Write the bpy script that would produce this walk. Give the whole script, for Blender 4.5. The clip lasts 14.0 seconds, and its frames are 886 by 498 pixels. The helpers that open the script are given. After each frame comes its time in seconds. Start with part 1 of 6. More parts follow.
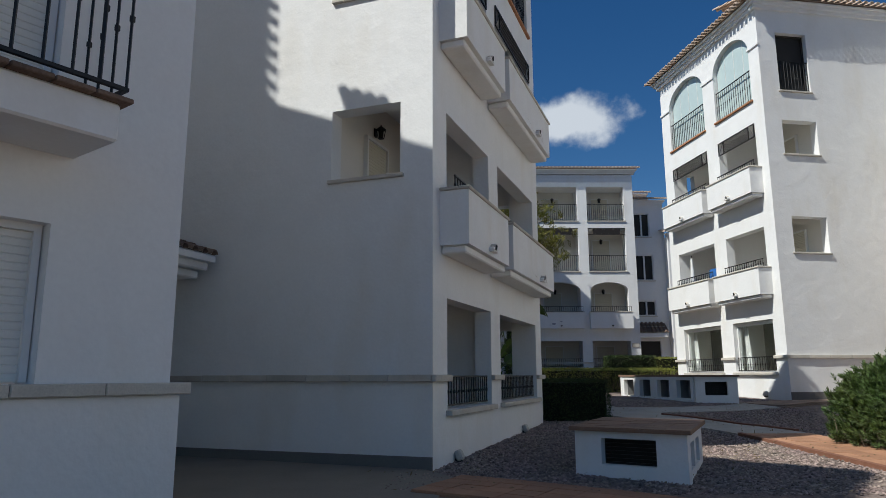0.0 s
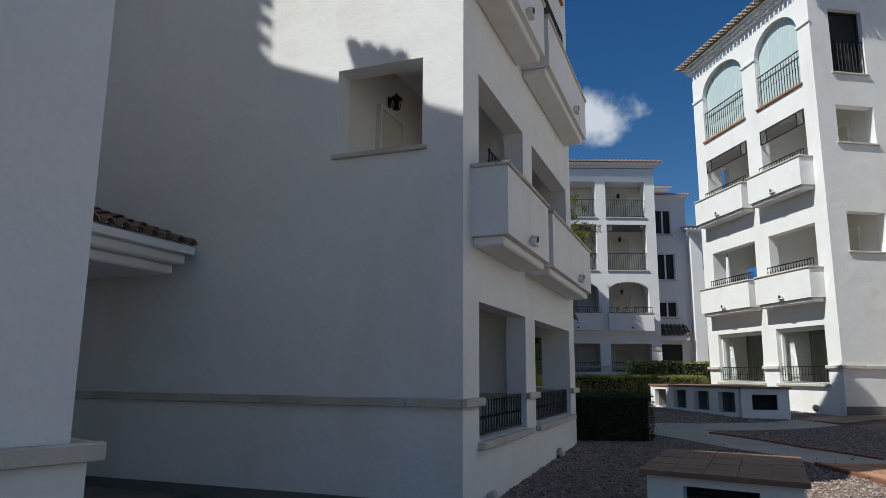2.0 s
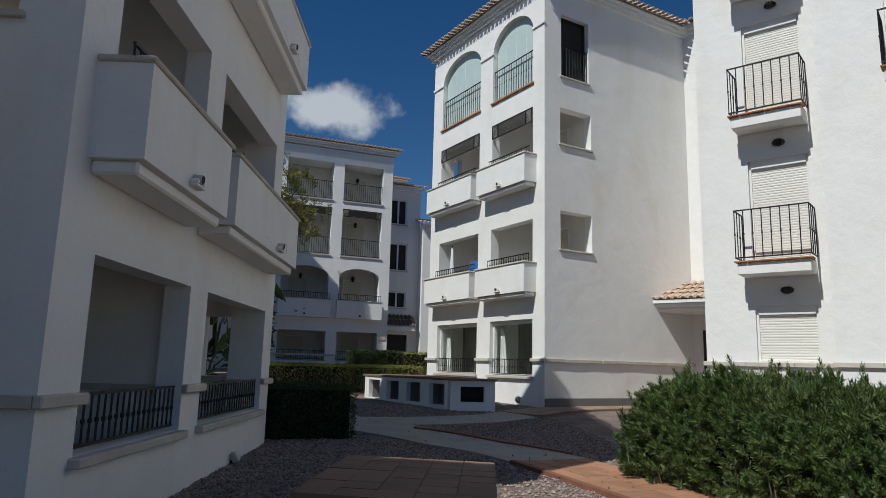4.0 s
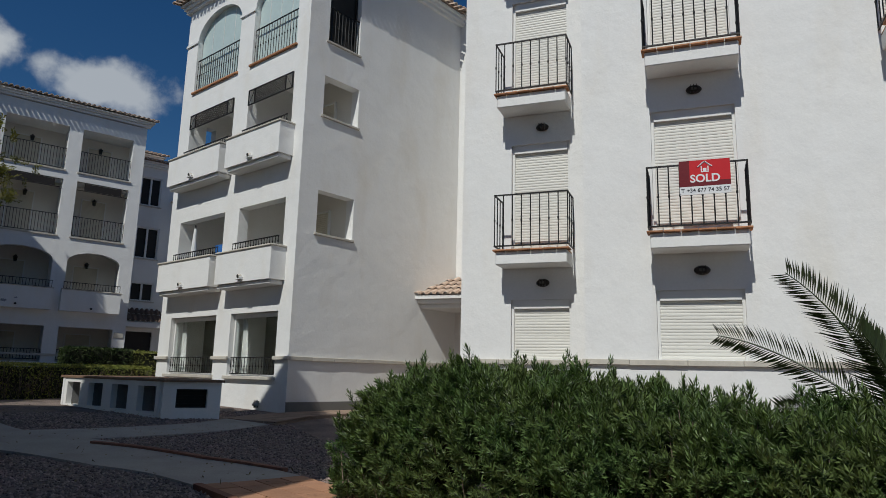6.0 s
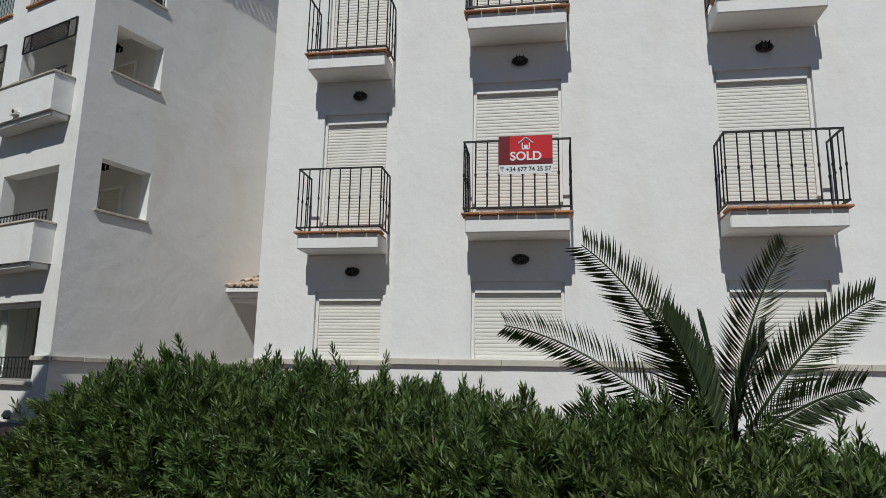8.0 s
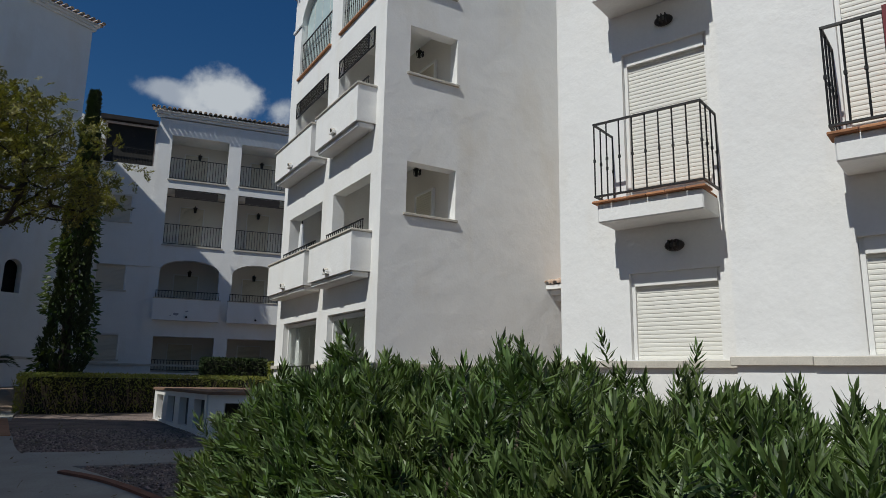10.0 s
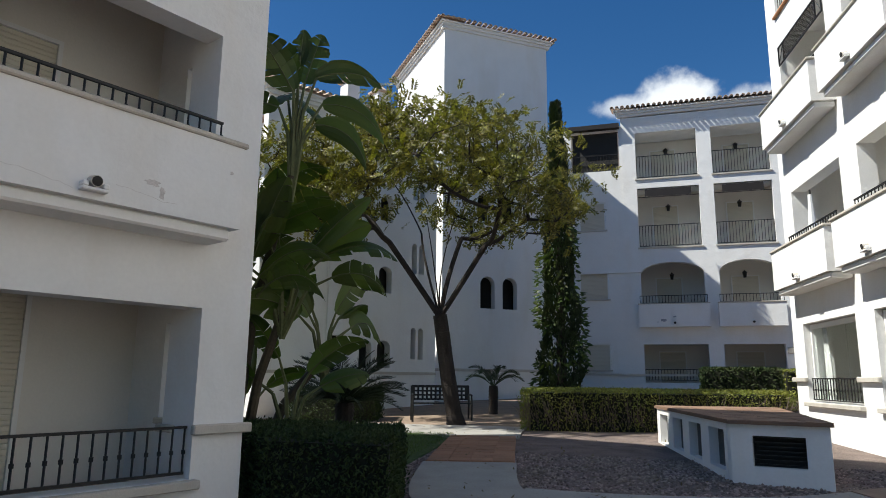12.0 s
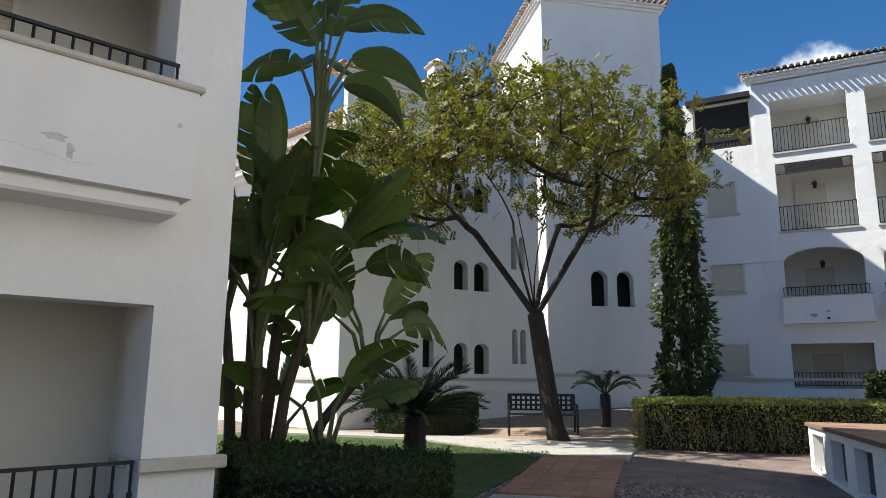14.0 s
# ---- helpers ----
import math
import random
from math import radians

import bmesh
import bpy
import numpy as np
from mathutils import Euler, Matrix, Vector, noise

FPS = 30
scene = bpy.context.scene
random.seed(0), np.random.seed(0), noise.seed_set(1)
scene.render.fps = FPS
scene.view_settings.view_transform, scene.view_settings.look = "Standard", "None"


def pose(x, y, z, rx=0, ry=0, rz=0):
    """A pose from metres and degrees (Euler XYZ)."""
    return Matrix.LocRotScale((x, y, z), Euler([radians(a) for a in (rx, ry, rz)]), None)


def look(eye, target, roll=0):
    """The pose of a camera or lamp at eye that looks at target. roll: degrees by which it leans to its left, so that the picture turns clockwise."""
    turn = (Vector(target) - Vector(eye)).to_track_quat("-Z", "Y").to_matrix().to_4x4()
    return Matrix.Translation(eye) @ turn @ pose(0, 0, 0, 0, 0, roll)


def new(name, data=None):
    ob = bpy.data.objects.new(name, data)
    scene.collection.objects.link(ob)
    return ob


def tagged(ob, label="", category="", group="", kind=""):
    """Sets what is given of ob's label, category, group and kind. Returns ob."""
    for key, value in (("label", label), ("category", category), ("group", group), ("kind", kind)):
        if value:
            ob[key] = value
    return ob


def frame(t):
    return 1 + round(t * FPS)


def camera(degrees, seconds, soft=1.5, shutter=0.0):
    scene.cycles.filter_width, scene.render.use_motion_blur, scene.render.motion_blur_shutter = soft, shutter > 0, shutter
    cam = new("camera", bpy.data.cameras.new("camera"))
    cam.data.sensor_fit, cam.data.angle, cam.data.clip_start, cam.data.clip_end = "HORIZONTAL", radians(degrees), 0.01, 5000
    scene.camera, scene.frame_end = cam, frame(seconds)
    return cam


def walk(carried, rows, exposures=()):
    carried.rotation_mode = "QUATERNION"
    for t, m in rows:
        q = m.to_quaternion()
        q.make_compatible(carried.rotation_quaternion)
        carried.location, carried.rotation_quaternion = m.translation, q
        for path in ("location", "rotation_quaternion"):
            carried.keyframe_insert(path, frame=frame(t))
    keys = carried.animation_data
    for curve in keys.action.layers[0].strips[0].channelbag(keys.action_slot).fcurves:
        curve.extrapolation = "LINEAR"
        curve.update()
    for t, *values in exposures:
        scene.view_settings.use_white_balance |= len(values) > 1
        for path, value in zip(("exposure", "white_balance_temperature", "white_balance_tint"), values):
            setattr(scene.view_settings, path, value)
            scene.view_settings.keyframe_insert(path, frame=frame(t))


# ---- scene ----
cam = camera(66.4, 14.0, soft=0.65)
PATH = [
    (0, (0.512, -0.16, 1.081), (0.401, 1.803, 1.449), -0.2),
    (0.5, (0.261, 0.395, 1.097), (-0.012, 2.342, 1.464), 0.3),
    (1, (0.131, 0.776, 1.175), (-0.216, 2.711, 1.543), 0.0),
    (1.5, (0.056, 1.175, 1.306), (-0.284, 3.112, 1.669), 0.2),
    (1.6, (0.053, 1.254, 1.315), (-0.246, 3.197, 1.683), 0.4),
    (1.8, (0.075, 1.427, 1.327), (-0.129, 3.385, 1.682), 0.7),
    (2, (0.121, 1.634, 1.347), (-0.006, 3.597, 1.708), 0.4),
    (2.5, (0.236, 2.105, 1.401), (0.268, 4.073, 1.758), 0.9),
    (3, (0.382, 2.569, 1.379), (0.64, 4.52, 1.734), 0.8),
    (3.2, (0.493, 2.741, 1.371), (0.834, 4.68, 1.723), 0.8),
    (5.3, (1.994, 4.434, 1.35), (2.975, 6.139, 1.71), 1.4),
    (5.5, (2.181, 4.573, 1.343), (3.224, 6.24, 1.71), 1.0),
    (6, (2.697, 4.932, 1.258), (3.852, 6.522, 1.627), 1.4),
    (6.5, (3.086, 5.256, 1.282), (4.352, 6.757, 1.658), 1.0),
    (7, (3.413, 5.397, 1.287), (4.79, 6.796, 1.672), 1.0),
    (7.2, (3.592, 5.42, 1.259), (5.053, 6.73, 1.646), 1.1),
    (9.3, (5.819, 6.175, 1.291), (7.063, 7.696, 1.667), 0.8),
    (9.5, (5.959, 6.391, 1.283), (7.012, 8.048, 1.663), 0.9),
    (10, (6.23, 6.948, 1.302), (6.833, 8.816, 1.685), 1.0),
    (10.5, (6.308, 7.648, 1.337), (6.507, 9.601, 1.72), 0.6),
    (11, (6.162, 8.267, 1.418), (6.069, 10.228, 1.8), 0.5),
    (11.5, (6.08, 8.846, 1.483), (5.673, 10.766, 1.862), 0.3),
    (12, (5.955, 9.418, 1.519), (5.239, 11.247, 1.895), 0.6),
    (12.5, (5.891, 9.921, 1.598), (5.059, 11.7, 1.975), 0.4),
    (13, (5.902, 10.411, 1.669), (4.947, 12.128, 2.047), 0.0),
    (13.5, (5.877, 10.913, 1.653), (4.862, 12.594, 2.033), 0.1),
    (14, (5.874, 11.457, 1.627), (4.829, 13.119, 2.008), 0.4),
]
EXPOSURES = [(0, 0.29, 6250, 7), (1.5, 0.31, 6250, 7), (3.2, 0.08, 6250, 7), (5.3, -0.3, 6250, 7), (6.5, -0.38, 6250, 7), (9.5, -0.38, 6250, 7), (10.3, -0.1, 6250, 7), (11.0, 0.18, 6250, 7), (12.0, 0.80, 6450, 7), (13.0, 1.15, 6550, 7), (14, 1.22, 6550, 7)]
walk(cam, [(t, look(eye, target, roll)) for t, eye, target, roll in PATH], EXPOSURES)

# ---- light ----
SUN_AZ = Vector((-0.86, -0.51)).normalized()   # horizontal way towards the sun
SUN_EL = 51.0
world = bpy.data.worlds.new("sky")
scene.world = world
world.use_nodes = True
wn = world.node_tree
bg = wn.nodes["Background"]
sky = wn.nodes.new("ShaderNodeTexSky")
sky.sky_type, sky.sun_disc = "NISHITA", False
sky.sun_elevation = radians(SUN_EL)
sky.sun_rotation = math.atan2(SUN_AZ.x, SUN_AZ.y)
sky.air_density, sky.dust_density, sky.ozone_density = 1.0, 0.3, 3.0
hsv = wn.nodes.new("ShaderNodeHueSaturation")
hsv.inputs["Saturation"].default_value = 1.32
hsv.inputs["Hue"].default_value = 0.505
wn.links.new(sky.outputs[0], hsv.inputs["Color"])
sky_out = hsv.outputs[0]
tc = wn.nodes.new("ShaderNodeTexCoord")


def cloud(colour, yaw, elev, wide, high, seed, amount):
    """One small fair-weather cloud in the sky, by its bearing and its size in degrees."""
    c = (-math.sin(radians(yaw)) * math.cos(radians(elev)), math.cos(radians(yaw)) * math.cos(radians(elev)), math.sin(radians(elev)))
    turn = wn.nodes.new("ShaderNodeVectorRotate")
    turn.rotation_type = "Z_AXIS"
    turn.inputs["Angle"].default_value = radians(-yaw)
    wn.links.new(tc.outputs["Generated"], turn.inputs["Vector"])
    off = wn.nodes.new("ShaderNodeVectorMath")
    off.operation = "SUBTRACT"
    off.inputs[1].default_value = (0, math.cos(radians(elev)), math.sin(radians(elev)))
    wn.links.new(turn.outputs[0], off.inputs[0])
    sc = wn.nodes.new("ShaderNodeVectorMath")
    sc.operation = "MULTIPLY"
    sc.inputs[1].default_value = (1 / radians(wide), 0.5 / radians(high), 1 / radians(high))
    wn.links.new(off.outputs[0], sc.inputs[0])
    ln = wn.nodes.new("ShaderNodeVectorMath")
    ln.operation = "LENGTH"
    wn.links.new(sc.outputs[0], ln.inputs[0])
    nz = wn.nodes.new("ShaderNodeTexNoise")
    nz.noise_dimensions = "4D"
    nz.inputs["W"].default_value = seed
    nz.inputs["Scale"].default_value, nz.inputs["Detail"].default_value, nz.inputs["Roughness"].default_value = 13, 8, 0.55
    wn.links.new(tc.outputs["Generated"], nz.inputs["Vector"])
    ad = wn.nodes.new("ShaderNodeMath")
    ad.operation = "MULTIPLY_ADD"
    ad.inputs[1].default_value = -2.4
    wn.links.new(nz.outputs[0], ad.inputs[0])
    wn.links.new(ln.outputs["Value"], ad.inputs[2])
    mr = wn.nodes.new("ShaderNodeMapRange")
    mr.interpolation_type = "SMOOTHSTEP"
    mr.inputs[1].default_value, mr.inputs[2].default_value, mr.inputs[3].default_value, mr.inputs[4].default_value = -0.75, -0.2, amount, 0.0
    wn.links.new(ad.outputs[0], mr.inputs[0])
    mx = wn.nodes.new("ShaderNodeMix")
    mx.data_type = "RGBA"
    wn.links.new(mr.outputs[0], mx.inputs["Factor"])
    wn.links.new(colour, mx.inputs["A"])
    mx.inputs["B"].default_value = (10.5, 10.8, 11.2, 1)
    return mx.outputs["Result"]


sky_out = cloud(sky_out, -8.2, 21.0, 4.6, 2.5, 1.3, 0.8)
sky_out = cloud(sky_out, 0.2, 21.8, 4.6, 2.6, 4.1, 0.95)
sky_out = cloud(sky_out, 6.2, 22.0, 2.6, 1.2, 7.7, 0.6)
wn.links.new(sky_out, bg.inputs[0])
bg.inputs[1].default_value = 0.058
sun = new("sun", bpy.data.lights.new("sun", "SUN"))
sun.data.energy, sun.data.angle, sun.data.color = 4.0, radians(0.53), (1.0, 0.97, 0.91)
_d = Vector((SUN_AZ.x * math.cos(radians(SUN_EL)), SUN_AZ.y * math.cos(radians(SUN_EL)), math.sin(radians(SUN_EL))))
sun.matrix_world = look(tuple(_d * 60), (0, 0, 0))
scene.view_settings.exposure = 0.0


# ---- materials ----
def mat(name, base, rough=0.8, metal=0.0, var=0.12, scale=3.0, fine=60.0, bump=0.15, bump_dist=0.004, spec=0.3, stain=None, stain_amt=0.0, rand=0.0, fine_part=1.0):
    """Base colour with two scales of variation, stains and a fine relief."""
    m = bpy.data.materials.new(name)
    m.use_nodes = True
    t = m.node_tree
    p = t.nodes["Principled BSDF"]
    p.inputs["Roughness"].default_value = rough
    p.inputs["Metallic"].default_value = metal
    p.inputs["Specular IOR Level"].default_value = spec
    geo = t.nodes.new("ShaderNodeNewGeometry")
    pos = geo.outputs["Position"]
    n1 = t.nodes.new("ShaderNodeTexNoise")
    n1.inputs["Scale"].default_value, n1.inputs["Detail"].default_value = scale, 5
    n2 = t.nodes.new("ShaderNodeTexNoise")
    n2.inputs["Scale"].default_value, n2.inputs["Detail"].default_value = fine, 3
    t.links.new(pos, n1.inputs["Vector"])
    t.links.new(pos, n2.inputs["Vector"])
    add = t.nodes.new("ShaderNodeMath")
    add.operation = "ADD"
    t.links.new(n1.outputs[0], add.inputs[0])
    t.links.new(n2.outputs[0], add.inputs[1])
    relief = t.nodes.new("ShaderNodeMath")
    relief.operation = "MULTIPLY_ADD"
    relief.inputs[1].default_value = fine_part
    t.links.new(n2.outputs[0], relief.inputs[0])
    t.links.new(n1.outputs[0], relief.inputs[2])
    ramp = t.nodes.new("ShaderNodeMapRange")
    ramp.inputs[1].default_value, ramp.inputs[2].default_value = 0.6, 1.4
    ramp.inputs[3].default_value, ramp.inputs[4].default_value = 1 - var, 1 + var
    t.links.new(add.outputs[0], ramp.inputs[0])
    col = t.nodes.new("ShaderNodeVectorMath")
    col.operation = "SCALE"
    col.inputs[0].default_value = base
    t.links.new(ramp.outputs[0], col.inputs["Scale"])
    out = col.outputs[0]
    if rand:
        info = t.nodes.new("ShaderNodeObjectInfo")
        rr = t.nodes.new("ShaderNodeMapRange")
        rr.inputs[3].default_value, rr.inputs[4].default_value = 1 - rand, 1 + rand
        t.links.new(info.outputs["Random"], rr.inputs[0])
        c2 = t.nodes.new("ShaderNodeVectorMath")
        c2.operation = "SCALE"
        t.links.new(out, c2.inputs[0])
        t.links.new(rr.outputs[0], c2.inputs["Scale"])
        out = c2.outputs[0]
    if stain:
        mp = t.nodes.new("ShaderNodeMapping")
        mp.inputs["Scale"].default_value = (1.3, 1.3, 0.35)
        t.links.new(pos, mp.inputs["Vector"])
        n3 = t.nodes.new("ShaderNodeTexNoise")
        n3.inputs["Scale"].default_value, n3.inputs["Detail"].default_value = 1.1, 6
        t.links.new(mp.outputs[0], n3.inputs["Vector"])
        r3 = t.nodes.new("ShaderNodeMapRange")
        r3.inputs[1].default_value, r3.inputs[2].default_value = 0.52, 0.78
        r3.inputs[3].default_value, r3.inputs[4].default_value = 0, stain_amt
        t.links.new(n3.outputs[0], r3.inputs[0])
        mx = t.nodes.new("ShaderNodeMix")
        mx.data_type = "RGBA"
        t.links.new(r3.outputs[0], mx.inputs["Factor"])
        t.links.new(out, mx.inputs["A"])
        mx.inputs["B"].default_value = (*stain, 1)
        out = mx.outputs["Result"]
    t.links.new(out, p.inputs["Base Color"])
    if bump:
        b = t.nodes.new("ShaderNodeBump")
        b.inputs["Strength"].default_value, b.inputs["Distance"].default_value = bump, bump_dist
        t.links.new(relief.outputs[0], b.inputs["Height"])
        t.links.new(b.outputs[0], p.inputs["Normal"])
    return m


def glass(name, tint, rough=0.02):
    m = bpy.data.materials.new(name)
    m.use_nodes = True
    p = m.node_tree.nodes["Principled BSDF"]
    p.inputs["Base Color"].default_value = (*tint, 1)
    p.inputs["Roughness"].default_value = rough
    p.inputs["Transmission Weight"].default_value = 1.0
    p.inputs["IOR"].default_value = 1.05
    p.inputs["Specular IOR Level"].default_value = 1.0
    return m


PLASTER = mat("white_render", (0.80, 0.79, 0.765), 0.88, var=0.035, scale=2.4, fine=26, bump=0.55, bump_dist=0.035, fine_part=0.10, stain=(0.63, 0.55, 0.42), stain_amt=0.30)
PLASTER_IN = mat("cream_render", (0.74, 0.70, 0.63), 0.9, var=0.04, scale=2, fine=40, bump=0.2, bump_dist=0.01)
STONE = mat("limestone_trim", (0.54, 0.50, 0.43), 0.8, var=0.16, scale=6, fine=80, bump=0.25, stain=(0.34, 0.29, 0.23), stain_amt=0.45, rand=0.06)
TERRACOTTA = mat("terracotta", (0.42, 0.20, 0.10), 0.85, var=0.3, scale=7, fine=50, bump=0.3, rand=0.25)
# stained brown tile, made darker still to paint in the shade on it
WORN_SHADED_TILE = mat("worn_shaded_tile", (0.17, 0.115, 0.085), 0.9, var=0.35, scale=7, fine=50, bump=0.4, rand=0.25)
ROOF_TILE = mat("roof_tile", (0.54, 0.41, 0.32), 0.9, var=0.3, scale=5, fine=40, bump=0.3, stain=(0.55, 0.5, 0.42), stain_amt=0.6)
IRON = mat("black_iron", (0.018, 0.017, 0.017), 0.5, metal=0.3, var=0.2, bump=0.05, spec=0.5)
SHUTTER = mat("cream_shutter", (0.62, 0.57, 0.46), 0.55, var=0.03, bump=0.03)
SHUTTER_W = mat("white_shutter", (0.74, 0.72, 0.66), 0.5, var=0.03, bump=0.03)
FRAME_W = mat("white_frame", (0.78, 0.77, 0.74), 0.4, var=0.02, bump=0.0)
# near-black for dark glass and for shade painted into rooms and hollows
DARK = mat("dark_shade_and_glass", (0.035, 0.033, 0.03), 0.8, var=0.2)
DARK_FRAME = mat("dark_frame", (0.03, 0.025, 0.022), 0.45, var=0.15)
GLASS = glass("window_glass", (0.9, 0.95, 0.94))
GLASS_G = mat("frosted_blind", (0.52, 0.62, 0.60), 0.25, var=0.05, scale=1.2, fine=8, bump=0.0, spec=0.6)
CURTAIN = mat("curtain", (0.5, 0.49, 0.47), 0.9, var=0.06)
GRAVEL = mat("red_gravel", (0.205, 0.158, 0.134), 0.95, var=0.55, scale=2.2, fine=38, bump=1.0, bump_dist=0.03)
CONCRETE = mat("path_concrete", (0.36, 0.34, 0.30), 0.9, var=0.14, scale=2.5, fine=45, bump=0.3, stain=(0.22, 0.19, 0.16), stain_amt=0.4)
PAVER = mat("terracotta_paver", (0.36, 0.19, 0.11), 0.85, var=0.2, scale=4, fine=60, bump=0.3, rand=0.14)
PAVER_BROWN = mat("brown_paver", (0.27, 0.195, 0.145), 0.85, var=0.2, scale=4, fine=60, bump=0.3, rand=0.14)
KERB = mat("brick_kerb", (0.26, 0.12, 0.075), 0.9, var=0.25, scale=5, fine=60, bump=0.3, rand=0.2)
PATIO = mat("tan_paving", (0.23, 0.20, 0.16), 0.9, var=0.12, scale=2, fine=50, bump=0.2)
BOX_TILE = mat("brown_tile", (0.24, 0.15, 0.10), 0.8, var=0.16, scale=5, fine=60, bump=0.25, rand=0.15)
GRASS = mat("lawn_green", (0.075, 0.12, 0.035), 0.95, var=0.45, scale=5, fine=120, bump=1.0, bump_dist=0.03)
SKIRT = mat("grey_skirting", (0.17, 0.165, 0.155), 0.85, var=0.12)


# ---- mesh helpers ----
def frame_at(x, y, deg, z=0.0):
    """A facade's frame: x along it to the right as seen from outside, y inwards, z up."""
    return pose(x, y, z, 0, 0, deg)


def box(bm, x0, x1, y0, y1, z0, z1):
    vs = [bm.verts.new(p) for p in ((x0, y0, z0), (x1, y0, z0), (x1, y1, z0), (x0, y1, z0), (x0, y0, z1), (x1, y0, z1), (x1, y1, z1), (x0, y1, z1))]
    for f in ((0, 3, 2, 1), (4, 5, 6, 7), (0, 1, 5, 4), (1, 2, 6, 5), (2, 3, 7, 6), (3, 0, 4, 7)):
        bm.faces.new([vs[i] for i in f])
    return vs


def boxes(*list_of):
    bm = bmesh.new()
    for b in list_of:
        box(bm, *b)
    return bm


def bevelled(bm, width=0.01, seg=1):
    bmesh.ops.bevel(bm, geom=bm.edges[:], offset=width, segments=seg, affect="EDGES", clamp_overlap=True)
    return bm


def tube(bm, a, b, r0, r1=None, n=6):
    """A round bar from a to b."""
    a, b = Vector(a), Vector(b)
    r1 = r0 if r1 is None else r1
    d = (b - a)
    q = d.to_track_quat("Z", "Y")
    ra, rb = [], []
    for i in range(n):
        c = Vector((math.cos(2 * math.pi * i / n), math.sin(2 * math.pi * i / n), 0))
        ra.append(bm.verts.new(a + q @ (c * r0)))
        rb.append(bm.verts.new(b + q @ (c * r1)))
    for i in range(n):
        j = (i + 1) % n
        bm.faces.new((ra[i], ra[j], rb[j], rb[i]))
    bm.faces.new(ra[::-1])
    bm.faces.new(rb)


def mesh_of(bm, name, material, smooth=False):
    me = bpy.data.meshes.new(name)
    bm.to_mesh(me)
    bm.free()
    me.materials.append(material)
    if smooth:
        for p in me.polygons:
            p.use_smooth = True
    return me


def part(name, bm, material, parent=None, label="", m=None, smooth=False):
    """Links a bmesh as one mesh object under a thing or a part."""
    ob = new(name, bm if isinstance(bm, bpy.types.Mesh) else mesh_of(bm, name, material, smooth))
    if parent is not None:
        ob.parent = parent
    if m is not None:
        ob.matrix_basis = m
    if label:
        ob["label"] = label
    return ob


def thing(name, m, label, category, group="", kind=""):
    ob = new(name)
    ob.matrix_basis = m
    return tagged(ob, label, category, group, kind)


def wall_bm(bm, u0, u1, z0, z1, y0, y1, holes):
    """A wall slab with openings (u0, u1, z0, z1, rise); rise is the height of an arched head."""
    us = sorted({u0, u1, *[h[0] for h in holes], *[h[1] for h in holes]})
    zs = sorted({z0, z1, *[h[2] for h in holes], *[h[3] for h in holes]})
    us = [u for u in us if u0 <= u <= u1]
    zs = [z for z in zs if z0 <= z <= z1]
    solid = [[not any(h[0] < (us[i] + us[i + 1]) / 2 < h[1] and h[2] < (zs[j] + zs[j + 1]) / 2 < h[3] for h in holes) for j in range(len(zs) - 1)] for i in range(len(us) - 1)]
    cache = {}

    def v(i, j, k):
        key = (i, j, k)
        if key not in cache:
            cache[key] = bm.verts.new((us[i], (y0, y1)[k], zs[j]))
        return cache[key]

    def is_solid(i, j):
        return 0 <= i < len(us) - 1 and 0 <= j < len(zs) - 1 and solid[i][j]
    for i in range(len(us) - 1):
        for j in range(len(zs) - 1):
            if not solid[i][j]:
                continue
            bm.faces.new((v(i, j, 0), v(i + 1, j, 0), v(i + 1, j + 1, 0), v(i, j + 1, 0)))
            bm.faces.new((v(i, j, 1), v(i, j + 1, 1), v(i + 1, j + 1, 1), v(i + 1, j, 1)))
            if not is_solid(i - 1, j):
                bm.faces.new((v(i, j, 0), v(i, j + 1, 0), v(i, j + 1, 1), v(i, j, 1)))
            if not is_solid(i + 1, j):
                bm.faces.new((v(i + 1, j, 0), v(i + 1, j, 1), v(i + 1, j + 1, 1), v(i + 1, j + 1, 0)))
            if not is_solid(i, j - 1):
                bm.faces.new((v(i, j, 0), v(i, j, 1), v(i + 1, j, 1), v(i + 1, j, 0)))
            if not is_solid(i, j + 1):
                bm.faces.new((v(i, j + 1, 0), v(i + 1, j + 1, 0), v(i + 1, j + 1, 1), v(i, j + 1, 1)))
    for h in holes:
        if len(h) > 4 and h[4] > 0:
            arch_fill(bm, h[0], h[1], h[3] - h[4], h[3], y0 + 0.0, y1)
    bmesh.ops.remove_doubles(bm, verts=bm.verts, dist=0.002)


def arch_fill(bm, u0, u1, zs, zt, y0, y1, n=14):
    """The spandrels over an arched head, between the arch and the level zt."""
    c, r = (u0 + u1) / 2, (u1 - u0) / 2
    prev = None
    for i in range(n + 1):
        a = math.pi * (1 - i / n)
        u, z = c + r * math.cos(a), zs + (zt - zs) * math.sin(a)
        ring = [bm.verts.new(p) for p in ((u, y0, z), (u, y0, zt), (u, y1, zt), (u, y1, z))]
        if prev:
            bm.faces.new((prev[0], ring[0], ring[1], prev[1]))
            bm.faces.new((prev[3], prev[2], ring[2], ring[3]))
            bm.faces.new((prev[0], prev[3], ring[3], ring[0]))
        prev = ring


